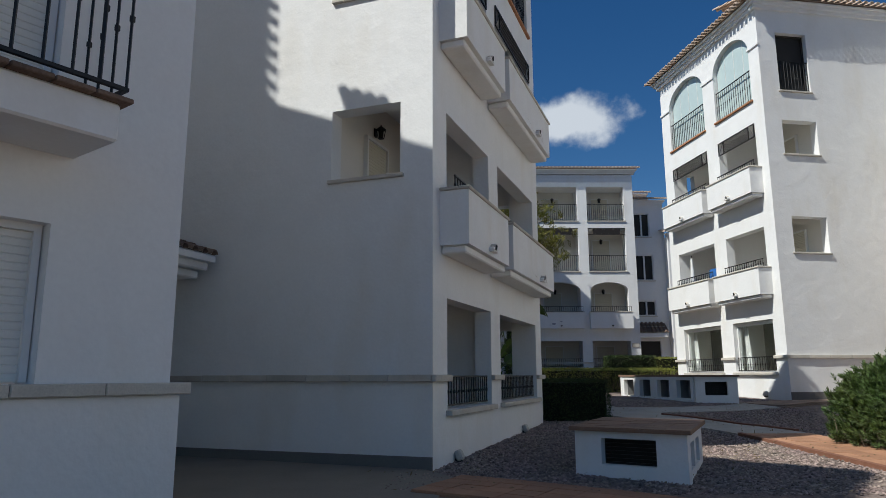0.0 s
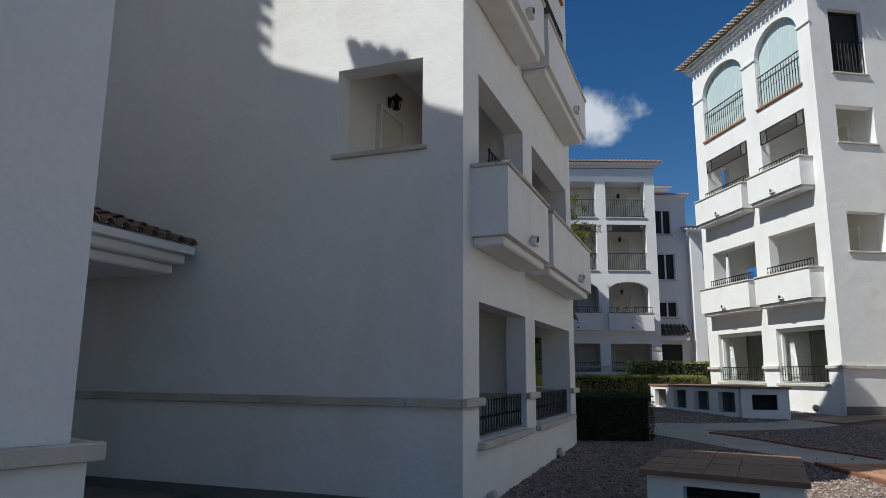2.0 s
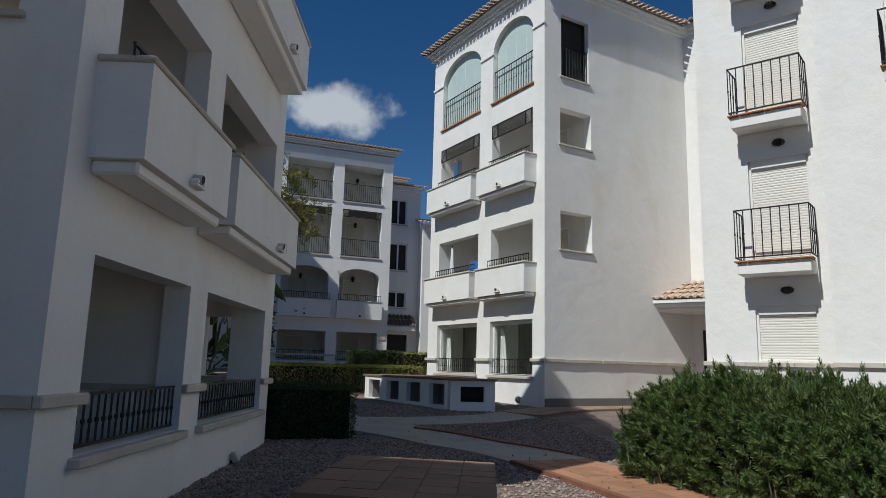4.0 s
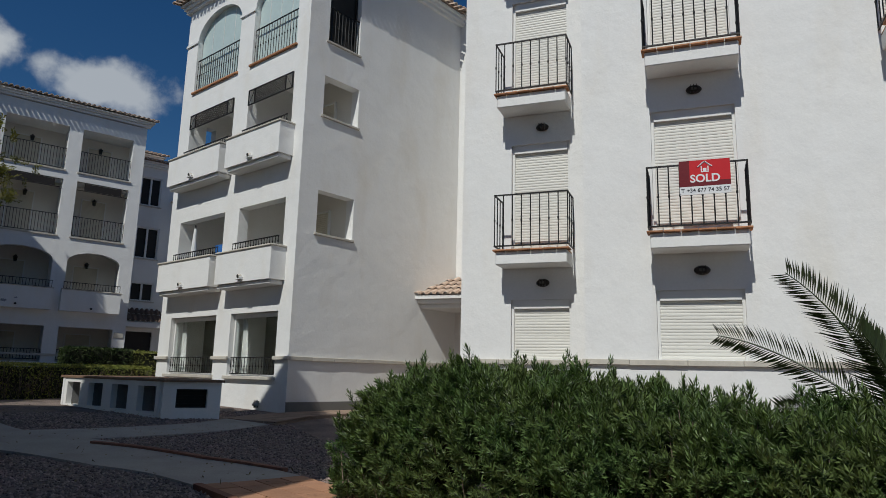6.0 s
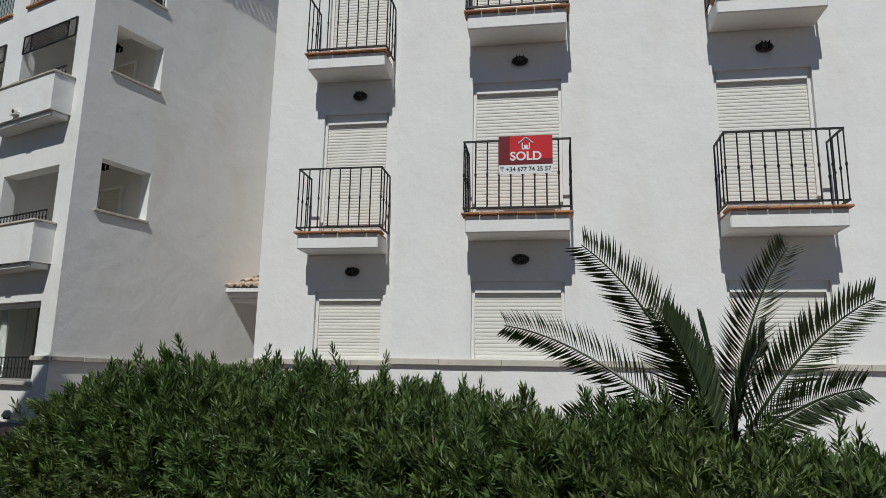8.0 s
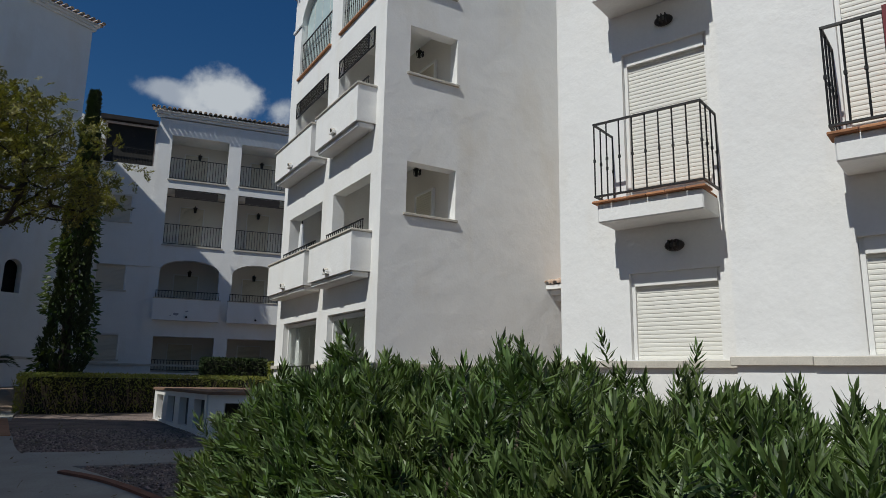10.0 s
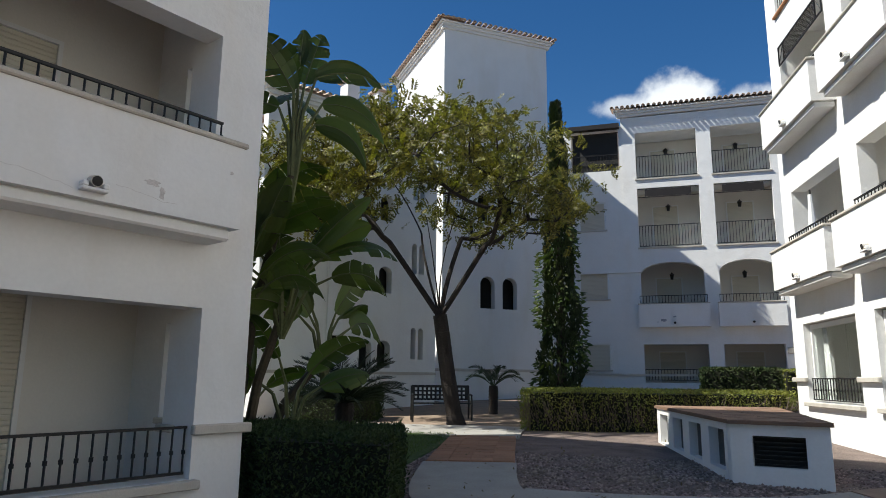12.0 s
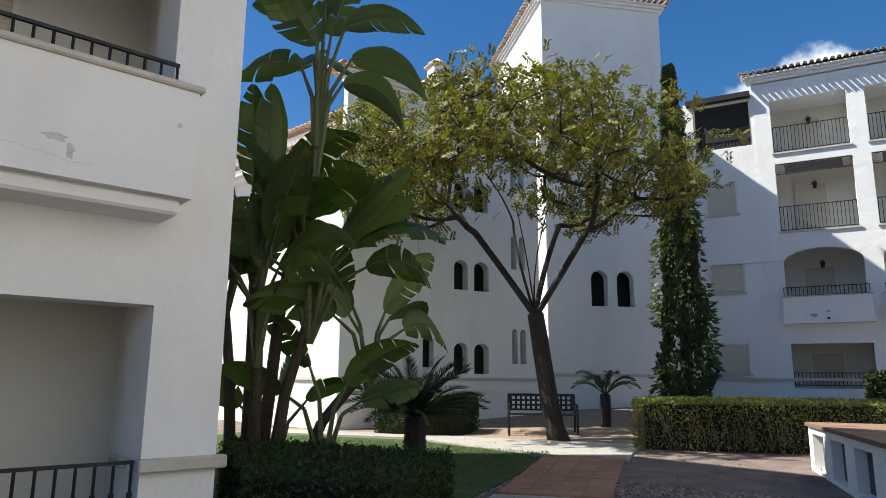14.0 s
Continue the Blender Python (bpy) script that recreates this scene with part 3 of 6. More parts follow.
        # ground floor: sill and railing; top floor: sill and railing
        part("sill", bevelled(boxes((u0 - 0.06, u1 + 0.06, -0.09, 0.3, zb - 0.50, zb - 0.422)), 0.01), STONE, t, "pale stone sill of the ground-floor terrace")
        railing(t, u0 + 0.03, u1 - 0.03, 0.08, zb - 0.42, zb + 0.02)
        part("sill", bevelled(boxes((u0 - 0.05, u1 + 0.05, -0.06, 0.3, zb + 7.66, zb + 7.718)), 0.01), TERRACOTTA, t, "terracotta tiled sill")
        railing(t, u0 + 0.03, u1 - 0.03, 0.06, zb + 7.72, zb + 8.72, knob=True)
        # iron valance over the second-floor opening
        bm = boxes((u0 + 0.02, u1 - 0.02, -0.03, -0.005, zb + 6.55, zb + 6.575), (u0 + 0.02, u1 - 0.02, -0.03, -0.005, zb + 6.95, zb + 6.975),
                   (u0 + 0.02, u0 + 0.045, -0.03, -0.005, zb + 6.575, zb + 6.95), (u1 - 0.045, u1 - 0.02, -0.03, -0.005, zb + 6.575, zb + 6.95),
                   (u0 + 0.3, u0 + 0.325, -0.03, -0.005, zb + 6.575, zb + 6.95), (u1 - 0.325, u1 - 0.3, -0.03, -0.005, zb + 6.575, zb + 6.95))
        for a0, a1 in ((u0 + 0.045, u0 + 0.30), (u1 - 0.045, u1 - 0.30)):
            tube(bm, (a0, -0.018, zb + 6.575), (a1, -0.018, zb + 6.95), 0.008, n=4)
        val = part("iron_valance", bm, IRON, t, "black iron lattice valance")
        bm = bmesh.new()
        za, zc, pitch = zb + 6.578, zb + 6.948, 0.075
        for sg in (-1, 1):
            x = u0 + 0.326 - (zc - za)
            while x < u1 - 0.326:
                pa, pb = (x, x + zc - za)
                lo, hi = max(pa, u0 + 0.326), min(pb, u1 - 0.326)
                if hi - lo > 0.02:
                    ends_z = (za + lo - pa, za + hi - pa) if sg > 0 else (zc - lo + pa, zc - hi + pa)
                    tube(bm, (lo, -0.018, ends_z[0]), (hi, -0.018, ends_z[1]), 0.008, n=4)
                x += pitch
        part("lattice", bm, DARK_FRAME, val, "diagonal iron lattice")
        if top_glass:
            part("window", boxes((u0 + 0.02, u1 - 0.02, 0.16, 0.18, zb + 7.75, zb + 10.2)), GLASS_G, t, "pale green drawn blind behind folding glass")
            for i in range(1, 4):
                uu = u0 + (u1 - u0) * i / 4
                part("glazing_joint", boxes((uu - 0.006, uu + 0.006, 0.15, 0.158, zb + 7.75, zb + 10.1)), FRAME_W, t)
            # back panel toned down to paint the dimness of an enclosed room
            part("room_back", boxes((u0 - 0.3, u1 + 0.3, 1.2, 1.24, zb - 0.6, zb + 1.5)), mat("dim_room_shade", (0.24, 0.24, 0.21), 0.9, var=0.3, scale=2) if "dim_room_shade" not in bpy.data.materials else bpy.data.materials["dim_room_shade"], t, "panel behind the glass, coloured as the dim shade of a room")
            # glazed ground floor
            fr = part("window", boxes((u0 + 0.01, u0 + 0.07, 0.12, 0.2, zb - 0.42, zb + 1.06), (u1 - 0.07, u1 - 0.01, 0.12, 0.2, zb - 0.42, zb + 1.06), (u0 + 0.07, u1 - 0.07, 0.12, 0.2, zb + 0.97, zb + 1.06), (u0 + 0.07, u1 - 0.07, 0.12, 0.2, zb - 0.42, zb - 0.36)), FRAME_W, t, "white framed folding glass of the ground-floor terrace")
            for i in range(3):
                w = (u1 - u0 - 0.14) / 3
                part("pane", boxes((u0 + 0.07 + w * i + 0.004, u0 + 0.07 + w * (i + 1) - 0.004, 0.155, 0.165, zb - 0.36, zb + 0.97)), GLASS, fr, "clear glass pane").visible_shadow = False
            for side, uc in ((0, u0 + 0.1), (1, u1 - 0.55)):
                if (bi == 0) == (side == 0) or bi == 1:
                    bm = bmesh.new()
                    cols = 26
                    va = [bm.verts.new((uc + (0.30 * i / cols if side else 0.34 * i / cols), 0.32 + 0.03 * math.sin(i * 1.7), zb - 0.5)) for i in range(cols + 1)]
                    vb = [bm.verts.new((uc + 0.16 * i / cols + (0.14 if side else 0.0), 0.32 + 0.02 * math.sin(i * 1.7 + 0.4), zb + 1.0)) for i in range(cols + 1)]
                    for i in range(cols):
                        bm.faces.new((va[i], va[i + 1], vb[i + 1], vb[i]))
                    part("curtain", bm, CURTAIN, t, "white gathered curtain behind the glass", smooth=True)
    # roof
    eave(t, L0, L1, 0.0, top)
    gab = new("roof_edge")
    gab.parent = t
    gab.matrix_basis = pose(0, gable_len, 0, 0, 0, -90) if s > 0 else pose(0, 0, 0, 0, 0, 90)
    eave(gab, 0.0, gable_len, 0.0, top)
    bm = bmesh.new()
    a0, a1 = L0 - 0.3, L1 + 0.3
    vs = [bm.verts.new(p) for p in ((a0, -0.3, top + 0.02), (a1, -0.3, top + 0.02), (a1, back, top + 0.02), (a0, back, top + 0.02), ((a0 + a1) / 2, back / 2, top + 1.2))]
    for i in range(4):
        bm.faces.new((vs[i], vs[(i + 1) % 4], vs[4]))
    part("roof", bm, ROOF_TILE, t, "terracotta tiled roof")
    return t


# the block with the shaded gable, passed on its balcony side
MB = frame_at(-0.12, 8.6, 73)
loggia_building(MB, 6.57, 1.05, -0.05, [(0.55, 2.68), (3.25, 6.05)], 9.0,
                [(0.48, 1.56, 3.82, 4.86, 0), (0.48, 1.56, 6.62, 7.86, 0)], "four-storey white rendered apartment block with a shaded gable", False, rise=10.25, depth=1.62)
# the sunlit block across the garden
MC = frame_at(8.93, 19.26, -77)
loggia_building(MC, 6.02, 1.57, 0.48, [(0.50, 2.45), (3.12, 5.42)], 5.75,
                [(0.55, 1.69, 4.52, 5.57, 0), (0.55, 1.69, 7.46, 8.50, 0), (0.60, 1.63, 9.44, 11.3, 0)], "four-storey white rendered apartment block with arched glazed top loggias", True, mirror=True, rise=10.7, depth=1.72)


# added unseen shadow caster on the near block's roof; sunlit gable's dark French window
tB = bpy.data.objects["apartment_building"]
part("unseen_shadow_block", boxes((2.2, 6.55, 2.6, 8.8, 11.2, 13.5)), PLASTER, tB, "unseen white block added on the roof to lengthen its shadow")
tC = bpy.data.objects["apartment_building.001"]
fw = part("french_window", boxes((-0.22, -0.20, 0.605, 1.625, 9.445, 11.295)), DARK, tC, "dark open French window in the gable")
part("frame", boxes((-0.195, -0.15, 0.605, 0.66, 9.445, 11.295), (-0.195, -0.15, 1.57, 1.625, 9.445, 11.295), (-0.195, -0.15, 0.66, 1.57, 11.24, 11.295)), DARK_FRAME, fw)
railing(tC, 0.62, 1.61, 0.06, 9.44, 10.4, m=pose(0, 0, 0, 0, 0, 90))


def juliet(parent, u0, u1, yw, z, depth=0.54, lip=TERRACOTTA):
    """A small balcony: slab, tiled lip and railing."""
    b = part("balcony", bevelled(boxes((u0 + 0.05, u1 - 0.05, yw - depth, yw - 0.001, z - 0.24, z - 0.0)), 0.015), PLASTER, parent, "small white balcony slab")
    n = max(3, round((u1 - u0) / 0.24))
    w = (u1 - u0) / n
    for i in range(n):
        part("lip_tile", bevelled(boxes((u0 + i * w + 0.004, u0 + (i + 1) * w - 0.004, yw - depth - 0.06, yw - depth + 0.2, z + 0.001, z + 0.032)), 0.006), lip, b)
    part("floor_tile", boxes((u0 + 0.06, u1 - 0.06, yw - depth + 0.201, yw, z + 0.001, z + 0.028)), TERRACOTTA, b, "terracotta balcony floor")
    railing(b, u0 + 0.03, u1 - 0.03, yw - depth + 0.0, z + 0.05, z + 1.05, depth=depth, step=0.158)


# the long sunlit block with small balconies
MD = frame_at(11.78, 13.28, -57)
tD = thing("apartment_building", MD, "four-storey white rendered apartment block with small iron balconies", "building")
topD = 12.35
JOG = 0.27
holes1, holes2 = [], []
COL1 = (-1.24, -0.12)
COLS2 = [(1.40, 2.70), (4.82, 6.12), (8.3, 9.5)]
for k in range(4):
    z0, z1 = (1.6, 2.68) if k == 0 else (0.5 + 3.0 * k, 2.68 + 3.0 * k)
    holes1.append((*COL1, z0, z1, 0))
    for c in COLS2:
        holes2.append((*c, z0, z1, 0))
bm = bmesh.new()
wall_bm(bm, -2.22, JOG + 0.0, 0.0, topD, 0, 0.28, holes1)
part("wall", bm, PLASTER, tD, "white rendered facade")
bm = bmesh.new()
wall_bm(bm, JOG, 12.0, -0.3, topD, -0.95, -0.67, holes2)
box(bm, JOG, JOG + 0.28, -0.668, 0.28, -0.3, topD)
part("wall", bm, PLASTER, tD, "white rendered projecting facade")
part("wall", boxes((-2.22, -1.94, 0.281, 9.0, -0.3, topD)), PLASTER, tD, "white rendered end wall")
part("wall", boxes((-1.94, 12.0, 8.7, 9.0, -0.3, topD)), PLASTER, tD, "white rendered rear wall")
part("wall", boxes((11.72, 12.0, -0.66, 8.69, -0.3, topD)), PLASTER, tD, "white rendered end wall")
for ua, ub, y in ((-2.28, JOG - 0.052, 0.0), (JOG - 0.05, 12.05, -0.95)):
    trim_run(tD, ua, ub, y - 0.06, y - 0.002, 1.5, 1.59, piece=0.8)
for cols, y, hs in (([COL1], 0.0, holes1), (COLS2, -0.95, holes2)):
    for ci, c in enumerate(cols):
        for k in range(4):
            z0, z1 = (1.6, 2.68) if k == 0 else (0.5 + 3.0 * k, 2.68 + 3.0 * k)
            shutter_unit(tD, c[0] + 0.002, c[1] - 0.002, z0, z1, y + 0.10, SHUTTER_W)
            part("shutter_box", boxes((c[0] + 0.05, c[1] - 0.05, y + 0.045, y + 0.098, z1 - 0.16, z1 - 0.002)), FRAME_W, tD, "white shutter box")
            if k:
                m_ = 0.2 if y == 0 else 0.08
                juliet(tD, c[0] - m_, c[1] + (0.08 if y == 0 else 0.13), y, 0.5 + 3.0 * k)
        for k in range(3):
            if ci == 1 and k == 0:
                wl = thing("wall_lantern", MD @ pose((c[0] + c[1]) / 2 + 0.05, y, 3.05), "small beige open wall lamp under a balcony", "wall lamp")
                part("backplate", bevelled(boxes((-0.06, 0.06, -0.015, -0.001, -0.13, 0.12)), 0.004), STONE, wl)
                part("roof", bevelled(boxes((-0.08, 0.08, -0.15, -0.016, 0.08, 0.11)), 0.006), STONE, wl)
                part("tray", bevelled(boxes((-0.07, 0.07, -0.13, -0.016, -0.13, -0.11)), 0.005), STONE, wl)
                bm = bmesh.new()
                tube(bm, (0, -0.075, -0.11), (0, -0.075, 0.08), 0.03, n=10)
                part("bulb", bm, FRAME_W, wl, "pale lamp glass", smooth=True)
                continue
            bulkhead(MD @ pose((c[0] + c[1]) / 2 + 0.05, y - 0.03, 2.98 + 3 * k))
eave(tD, -2.22, JOG - 0.25, 0.0, topD)
eave(tD, JOG, 12.0, -0.95, topD)
part("roof", boxes((-2.3, 12.0, 0.3, 8.9, topD + 0.02, topD + 0.5)), ROOF_TILE, tD, "terracotta tiled roof")
# recess between the two sunlit blocks, with the entrance porch
G_END = MC @ Vector((0, 5.75, 0))
MR = frame_at(G_END.x, G_END.y, -57)
tR = thing("stair_block", MR, "white rendered recessed stairwell wall between two blocks", "building")
part("wall", boxes((-0.3, 4.5, 0.0, 0.3, 0.0, 12.35)), PLASTER, tR)
eave(tR, -0.1, 4.5, 0.0, 12.36)


# the far block with arched loggias
ME = frame_at(3.5, 36.9, 4)
tE = thing("apartment_building", ME, "four-storey white rendered far apartment block with arched first-floor loggias", "building")
E_BAYS = [(0.1, 2.45), (2.99, 5.08)]
holes = []
for a, b in E_BAYS:
    holes += [(a, b, 1.45, 2.9, 0), (a, b, 3.7, 6.1, 0.46), (a, b, 6.72, 9.15, 0), (a, b, 9.56, 11.5, 0)]
E_WIN = [(-2.3, -1.15, 1.92, 2.92, 0), (-2.3, -1.15, 4.7, 5.78, 0), (-2.25, -1.18, 7.52, 8.68, 0)]
E_TOP = [(-2.5, -0.55, 10.0, 11.75, 0)]
bm = bmesh.new()
wall_bm(bm, -0.45, 5.6, 0.5, 12.2, 0, 0.28, holes)
part("wall", bm, PLASTER, tE, "white rendered facade with loggias")
bm = bmesh.new()
wall_bm(bm, -7.5, -0.45, 0.5, 11.9, 0.02, 0.28, E_WIN + E_TOP)
part("wall", bm, PLASTER, tE, "white rendered facade with shuttered windows")
part("loggia_back_wall", boxes((-0.4, 5.6, 1.6, 1.8, 0.5, 12.2)), PLASTER_IN, tE)
part("wall", boxes((5.32, 5.6, 0.281, 1.599, 0.5, 12.2)), PLASTER, tE)
part("wall", boxes((-0.45, -0.17, 0.281, 1.599, 0.5, 12.2)), PLASTER, tE)
for z in (3.4, 6.45, 9.3, 11.6):
    part("floor_slab", boxes((-0.17, 5.32, 0.281, 1.599, z, z + 0.2)), PLASTER, tE)
part("partition", boxes((2.6, 2.84, 0.281, 1.599, 0.5, 3.39)), PLASTER, tE)
for z in (3.61, 6.66, 9.51):
    part("partition", boxes((2.6, 2.84, 0.281, 1.599, z, z + 2.7)), PLASTER, tE)
for a, b in E_BAYS:
    for k, (z0, z1) in enumerate(((1.2, 2.7), (3.65, 5.7), (6.7, 8.75), (9.55, 11.2))):
        shutter_unit(tE, a + 0.55, a + 1.6, z0, z1, 1.55, SHUTTER)
    railing(tE, a + 0.03, b - 0.03, 0.03, 1.5, 1.95, knob=False)
    railing(tE, a + 0.03, b - 0.03, 0.03, 6.72, 7.6, knob=False)
    railing(tE, a + 0.03, b - 0.03, 0.03, 9.56, 10.5, knob=False)
    bal = part("balcony", boxes((a - 0.12, b + 0.1, -0.32, -0.2, 3.55, 4.42), (a - 0.12, a, -0.2, 0, 3.55, 4.42), (b - 0.02, b + 0.1, -0.2, 0, 3.55, 4.42), (a, b - 0.02, -0.2, 0.28, 3.55, 3.65)), PLASTER, tE, "white rendered balcony parapet")
    railing(bal, a - 0.06, b + 0.04, -0.26, 4.42, 4.75, knob=False)
    part("cap", bevelled(boxes((a - 0.15, b + 0.13, -0.35, -0.18, 4.421, 4.46)), 0.01), STONE, bal, "pale stone parapet cap")
    bm = bmesh.new()
    tube(bm, ((a + b) / 2, -0.321, 3.7), ((a + b) / 2, -0.42, 3.69), 0.045, n=8)
    part("spout", bm, DARK_FRAME, bal, "dark rainwater spout")
    if a == E_BAYS[0][0]:
        rc = random.Random(12)
        for f, z, ru, rz in ((0.33, 3.80, 0.11, 0.07), (0.505, 3.93, 0.07, 0.04), (0.24, 3.74, 0.02, 0.03)):
            flake(bal, a + (b - a) * f, -0.3225, z, ru, rz, BARE, rc)
    for z in (6.66, 9.5):
        part("sill", boxes((a - 0.05, b + 0.05, -0.05, 0.28, z, z + 0.055)), STONE, tE, "pale stone sill")
    val = part("iron_valance", boxes((a + 0.02, b - 0.02, -0.02, 0.0, 8.75, 8.78), (a + 0.02, b - 0.02, -0.02, 0.0, 9.1, 9.13), (a + 0.3, b - 0.3, -0.015, -0.004, 8.79, 9.09)), DARK_FRAME, tE, "black iron lattice valance")
for a, b, z0, z1, _ in E_WIN:
    shutter_unit(tE, a + 0.01, b - 0.01, z0, z1, 0.1, SHUTTER)
    part("sill", boxes((a - 0.06, b + 0.06, -0.05, 0.1, z0 - 0.06, z0)), STONE, tE, "pale stone sill")
part("trim_band", boxes((-7.5, 5.62, -0.05, -0.001, 1.7, 1.78)), STONE, tE, "pale stone trim band")
part("trim_band", boxes((-7.5, 0.1, -0.05, -0.001, 5.72, 5.8)), PLASTER, tE, "white string course")
part("balcony_glazing", boxes((-2.45, -0.6, 0.2, 0.23, 10.0, 11.7)), DARK, tE, "dark roof-terrace glazing with slats")
railing(tE, -2.45, -0.6, 0.05, 10.0, 10.7, knob=False)
part("awning_beam", boxes((-2.7, -0.5, -0.25, 0.4, 11.76, 11.95)), DARK_FRAME, tE, "dark timber canopy edge")
eave(tE, -0.45, 5.6, 0.0, 12.5)
part("roof", boxes((-0.4, 5.6, 0.5, 8.0, 12.2, 12.7)), ROOF_TILE, tE)
part("roof", boxes((-7.5, -0.46, 0.45, 8.0, 11.9, 11.97)), PLASTER, tE)
# set-back end with the entrance
wR = [(6.0, 6.95, 8.95, 10.35, 0), (6.0, 7.05, 6.4, 7.9, 0), (6.0, 7.05, 4.38, 5.25, 0), (6.02, 7.2, 0.6, 2.95, 0)]
bm = bmesh.new()
wall_bm(bm, 5.601, 7.75, 0.5, 10.9, 1.5, 1.78, wR)
part("wall", bm, PLASTER, tE, "white rendered set-back wall")
part("wall", boxes((5.32, 5.6, 1.801, 5.0, 0.5, 12.2)), PLASTER, tE)
for a, b, z0, z1, _ in wR[:3]:
    w = part("window", boxes((a, a + 0.06, 1.55, 1.63, z0, z1), (b - 0.06, b, 1.55, 1.63, z0, z1), ((a + b) / 2 - 0.04, (a + b) / 2 + 0.04, 1.55, 1.63, z0, z1), (a + 0.06, b - 0.06, 1.55, 1.63, z1 - 0.06, z1), (a + 0.06, b - 0.06, 1.55, 1.63, z0, z0 + 0.06)), FRAME_W, tE, "white framed two-leaf window")
    part("pane", boxes((a, b, 1.635, 1.65, z0, z1)), DARK, w, "dark glass")
    part("sill", boxes((a - 0.06, b + 0.06, 1.44, 1.499, z0 - 0.06, z0)), STONE, tE, "pale stone sill")
door_e = part("door", boxes((6.02, 7.2, 1.65, 1.71, 0.6, 2.95)), DARK_FRAME, tE, "dark entrance door")
part("door_handle", boxes((6.15, 6.18, 1.60, 1.649, 1.4, 1.75)), FRAME_W, door_e, "brushed metal pull handle")
eave(tE, 5.75, 7.6, 1.5, 11.1)
part("wall", boxes((5.7, 7.5, 3.2, 3.45, 10.5, 11.75)), PLASTER, tE, "white rendered upper set-back wall")
eave(tE, 5.75, 7.2, 3.2, 11.95)
east = [(8.3, 9.0, 1.9, 2.9, 0), (8.3, 9.0, 4.6, 5.9, 0), (8.3, 9.0, 6.9, 8.1, 0)]
bm = bmesh.new()
wall_bm(bm, 7.72, 11.5, 0.5, 8.85, 0.85, 1.13, east)
box(bm, 7.72, 8.0, 1.131, 6.0, 0.5, 8.85)
part("wall", bm, PLASTER, tE, "white rendered lower end wing")
for a, b, z0, z1, _ in east:
    shutter_unit(tE, a + 0.01, b - 0.01, z0, z1, 0.95, SHUTTER_W)
eave(tE, 7.8, 11.5, 0.85, 9.0)
# canopy shade is put into the darker tile colour here
tile_row(tE, 5.62, 7.4, 0.72, 1.49, 3.38, 3.98, tile=WORN_SHADED_TILE, free=0.05)
part("porch_beam", bevelled(boxes((5.62, 7.4, 0.80, 1.49, 3.12, 3.37)), 0.02), PLASTER, tE, "white canopy moulding")
bm = bmesh.new()
tube(bm, (5.75, 1.49, 3.02), (5.75, 1.40, 3.02), 0.10, n=12)
part("entrance_lamp", bm, STONE, tE, "round pale lamp over the entrance")
plate = part("number_plate", bevelled(boxes((5.13, 5.53, -0.03, -0.002, 2.55, 2.78)), 0.02), STONE, tE, "beige tile plate with a number")

# the stair tower
MF = frame_at(-2.2, 30.2, 43)
tF = thing("stair_tower", MF, "tall white rendered stair tower with paired arched windows", "tower")
TW, TD, TT = 4.15, 5.4, 13.9
arch_r = [(1.40, 1.94, 3.87, 4.97, 0.27), (2.24, 2.8, 3.87, 4.97, 0.27), (1.3, 1.8, 6.9, 7.9, 0.25), (2.2, 2.76, 6.95, 7.95, 0.25)]
bm = bmesh.new()
wall_bm(bm, 0, TW, 0.2, TT, 0, 0.3, arch_r)
part("wall", bm, PLASTER, tF, "white rendered shaded tower wall")
arch_l = [(2.35, 2.75, 2.2, 3.4, 0.2), (2.95, 3.4, 2.2, 3.4, 0.2), (2.35, 2.75, 5.2, 6.5, 0.2), (2.95, 3.4, 5.2, 6.5, 0.2), (2.35, 2.75, 8.4, 9.5, 0.2), (2.95, 3.4, 8.4, 9.5, 0.2)]
bm = bmesh.new()
wall_bm(bm, 0.3, TD, 0.2, TT, 0, 0.3, arch_l)
for v in bm.verts:
    v.co = (v.co.y, v.co.x, v.co.z)
bmesh.ops.recalc_face_normals(bm, faces=bm.faces)
part("wall", bm, PLASTER, tF, "white rendered sunlit tower wall")
part("wall", boxes((TW - 0.3, TW, 0.31, TD, 0.2, TT), (0.3, TW - 0.3, TD - 0.3, TD, 0.2, TT)), PLASTER, tF)
part("trim_band", boxes((-0.06, TW + 0.05, -0.06, -0.001, 1.76, 1.85), (-0.06, -0.001, 0.0, TD, 1.76, 1.85)), STONE, tF, "pale stone trim band")
# Near-black sheets give the tower openings their stairwell shade by colour
part("room_shade_sheet", boxes((0.5, TW - 0.5, 0.6, 0.7, 0.5, TT - 0.5), (0.5, 0.6, 0.71, TD - 0.4, 0.5, TT - 0.5)), DARK, tF, "near-black sheets painted as stairwell shade behind the windows")
eave(tF, 0, TW, 0, TT + 0.2, out=0.34, run=0.6, rise=0.06)
ge = new("roof_edge")
ge.parent = tF
ge.matrix_basis = pose(0, TD, 0, 0, 0, -90)
eave(ge, 0, TD, 0, TT + 0.2, out=0.34, run=0.6, rise=0.06)

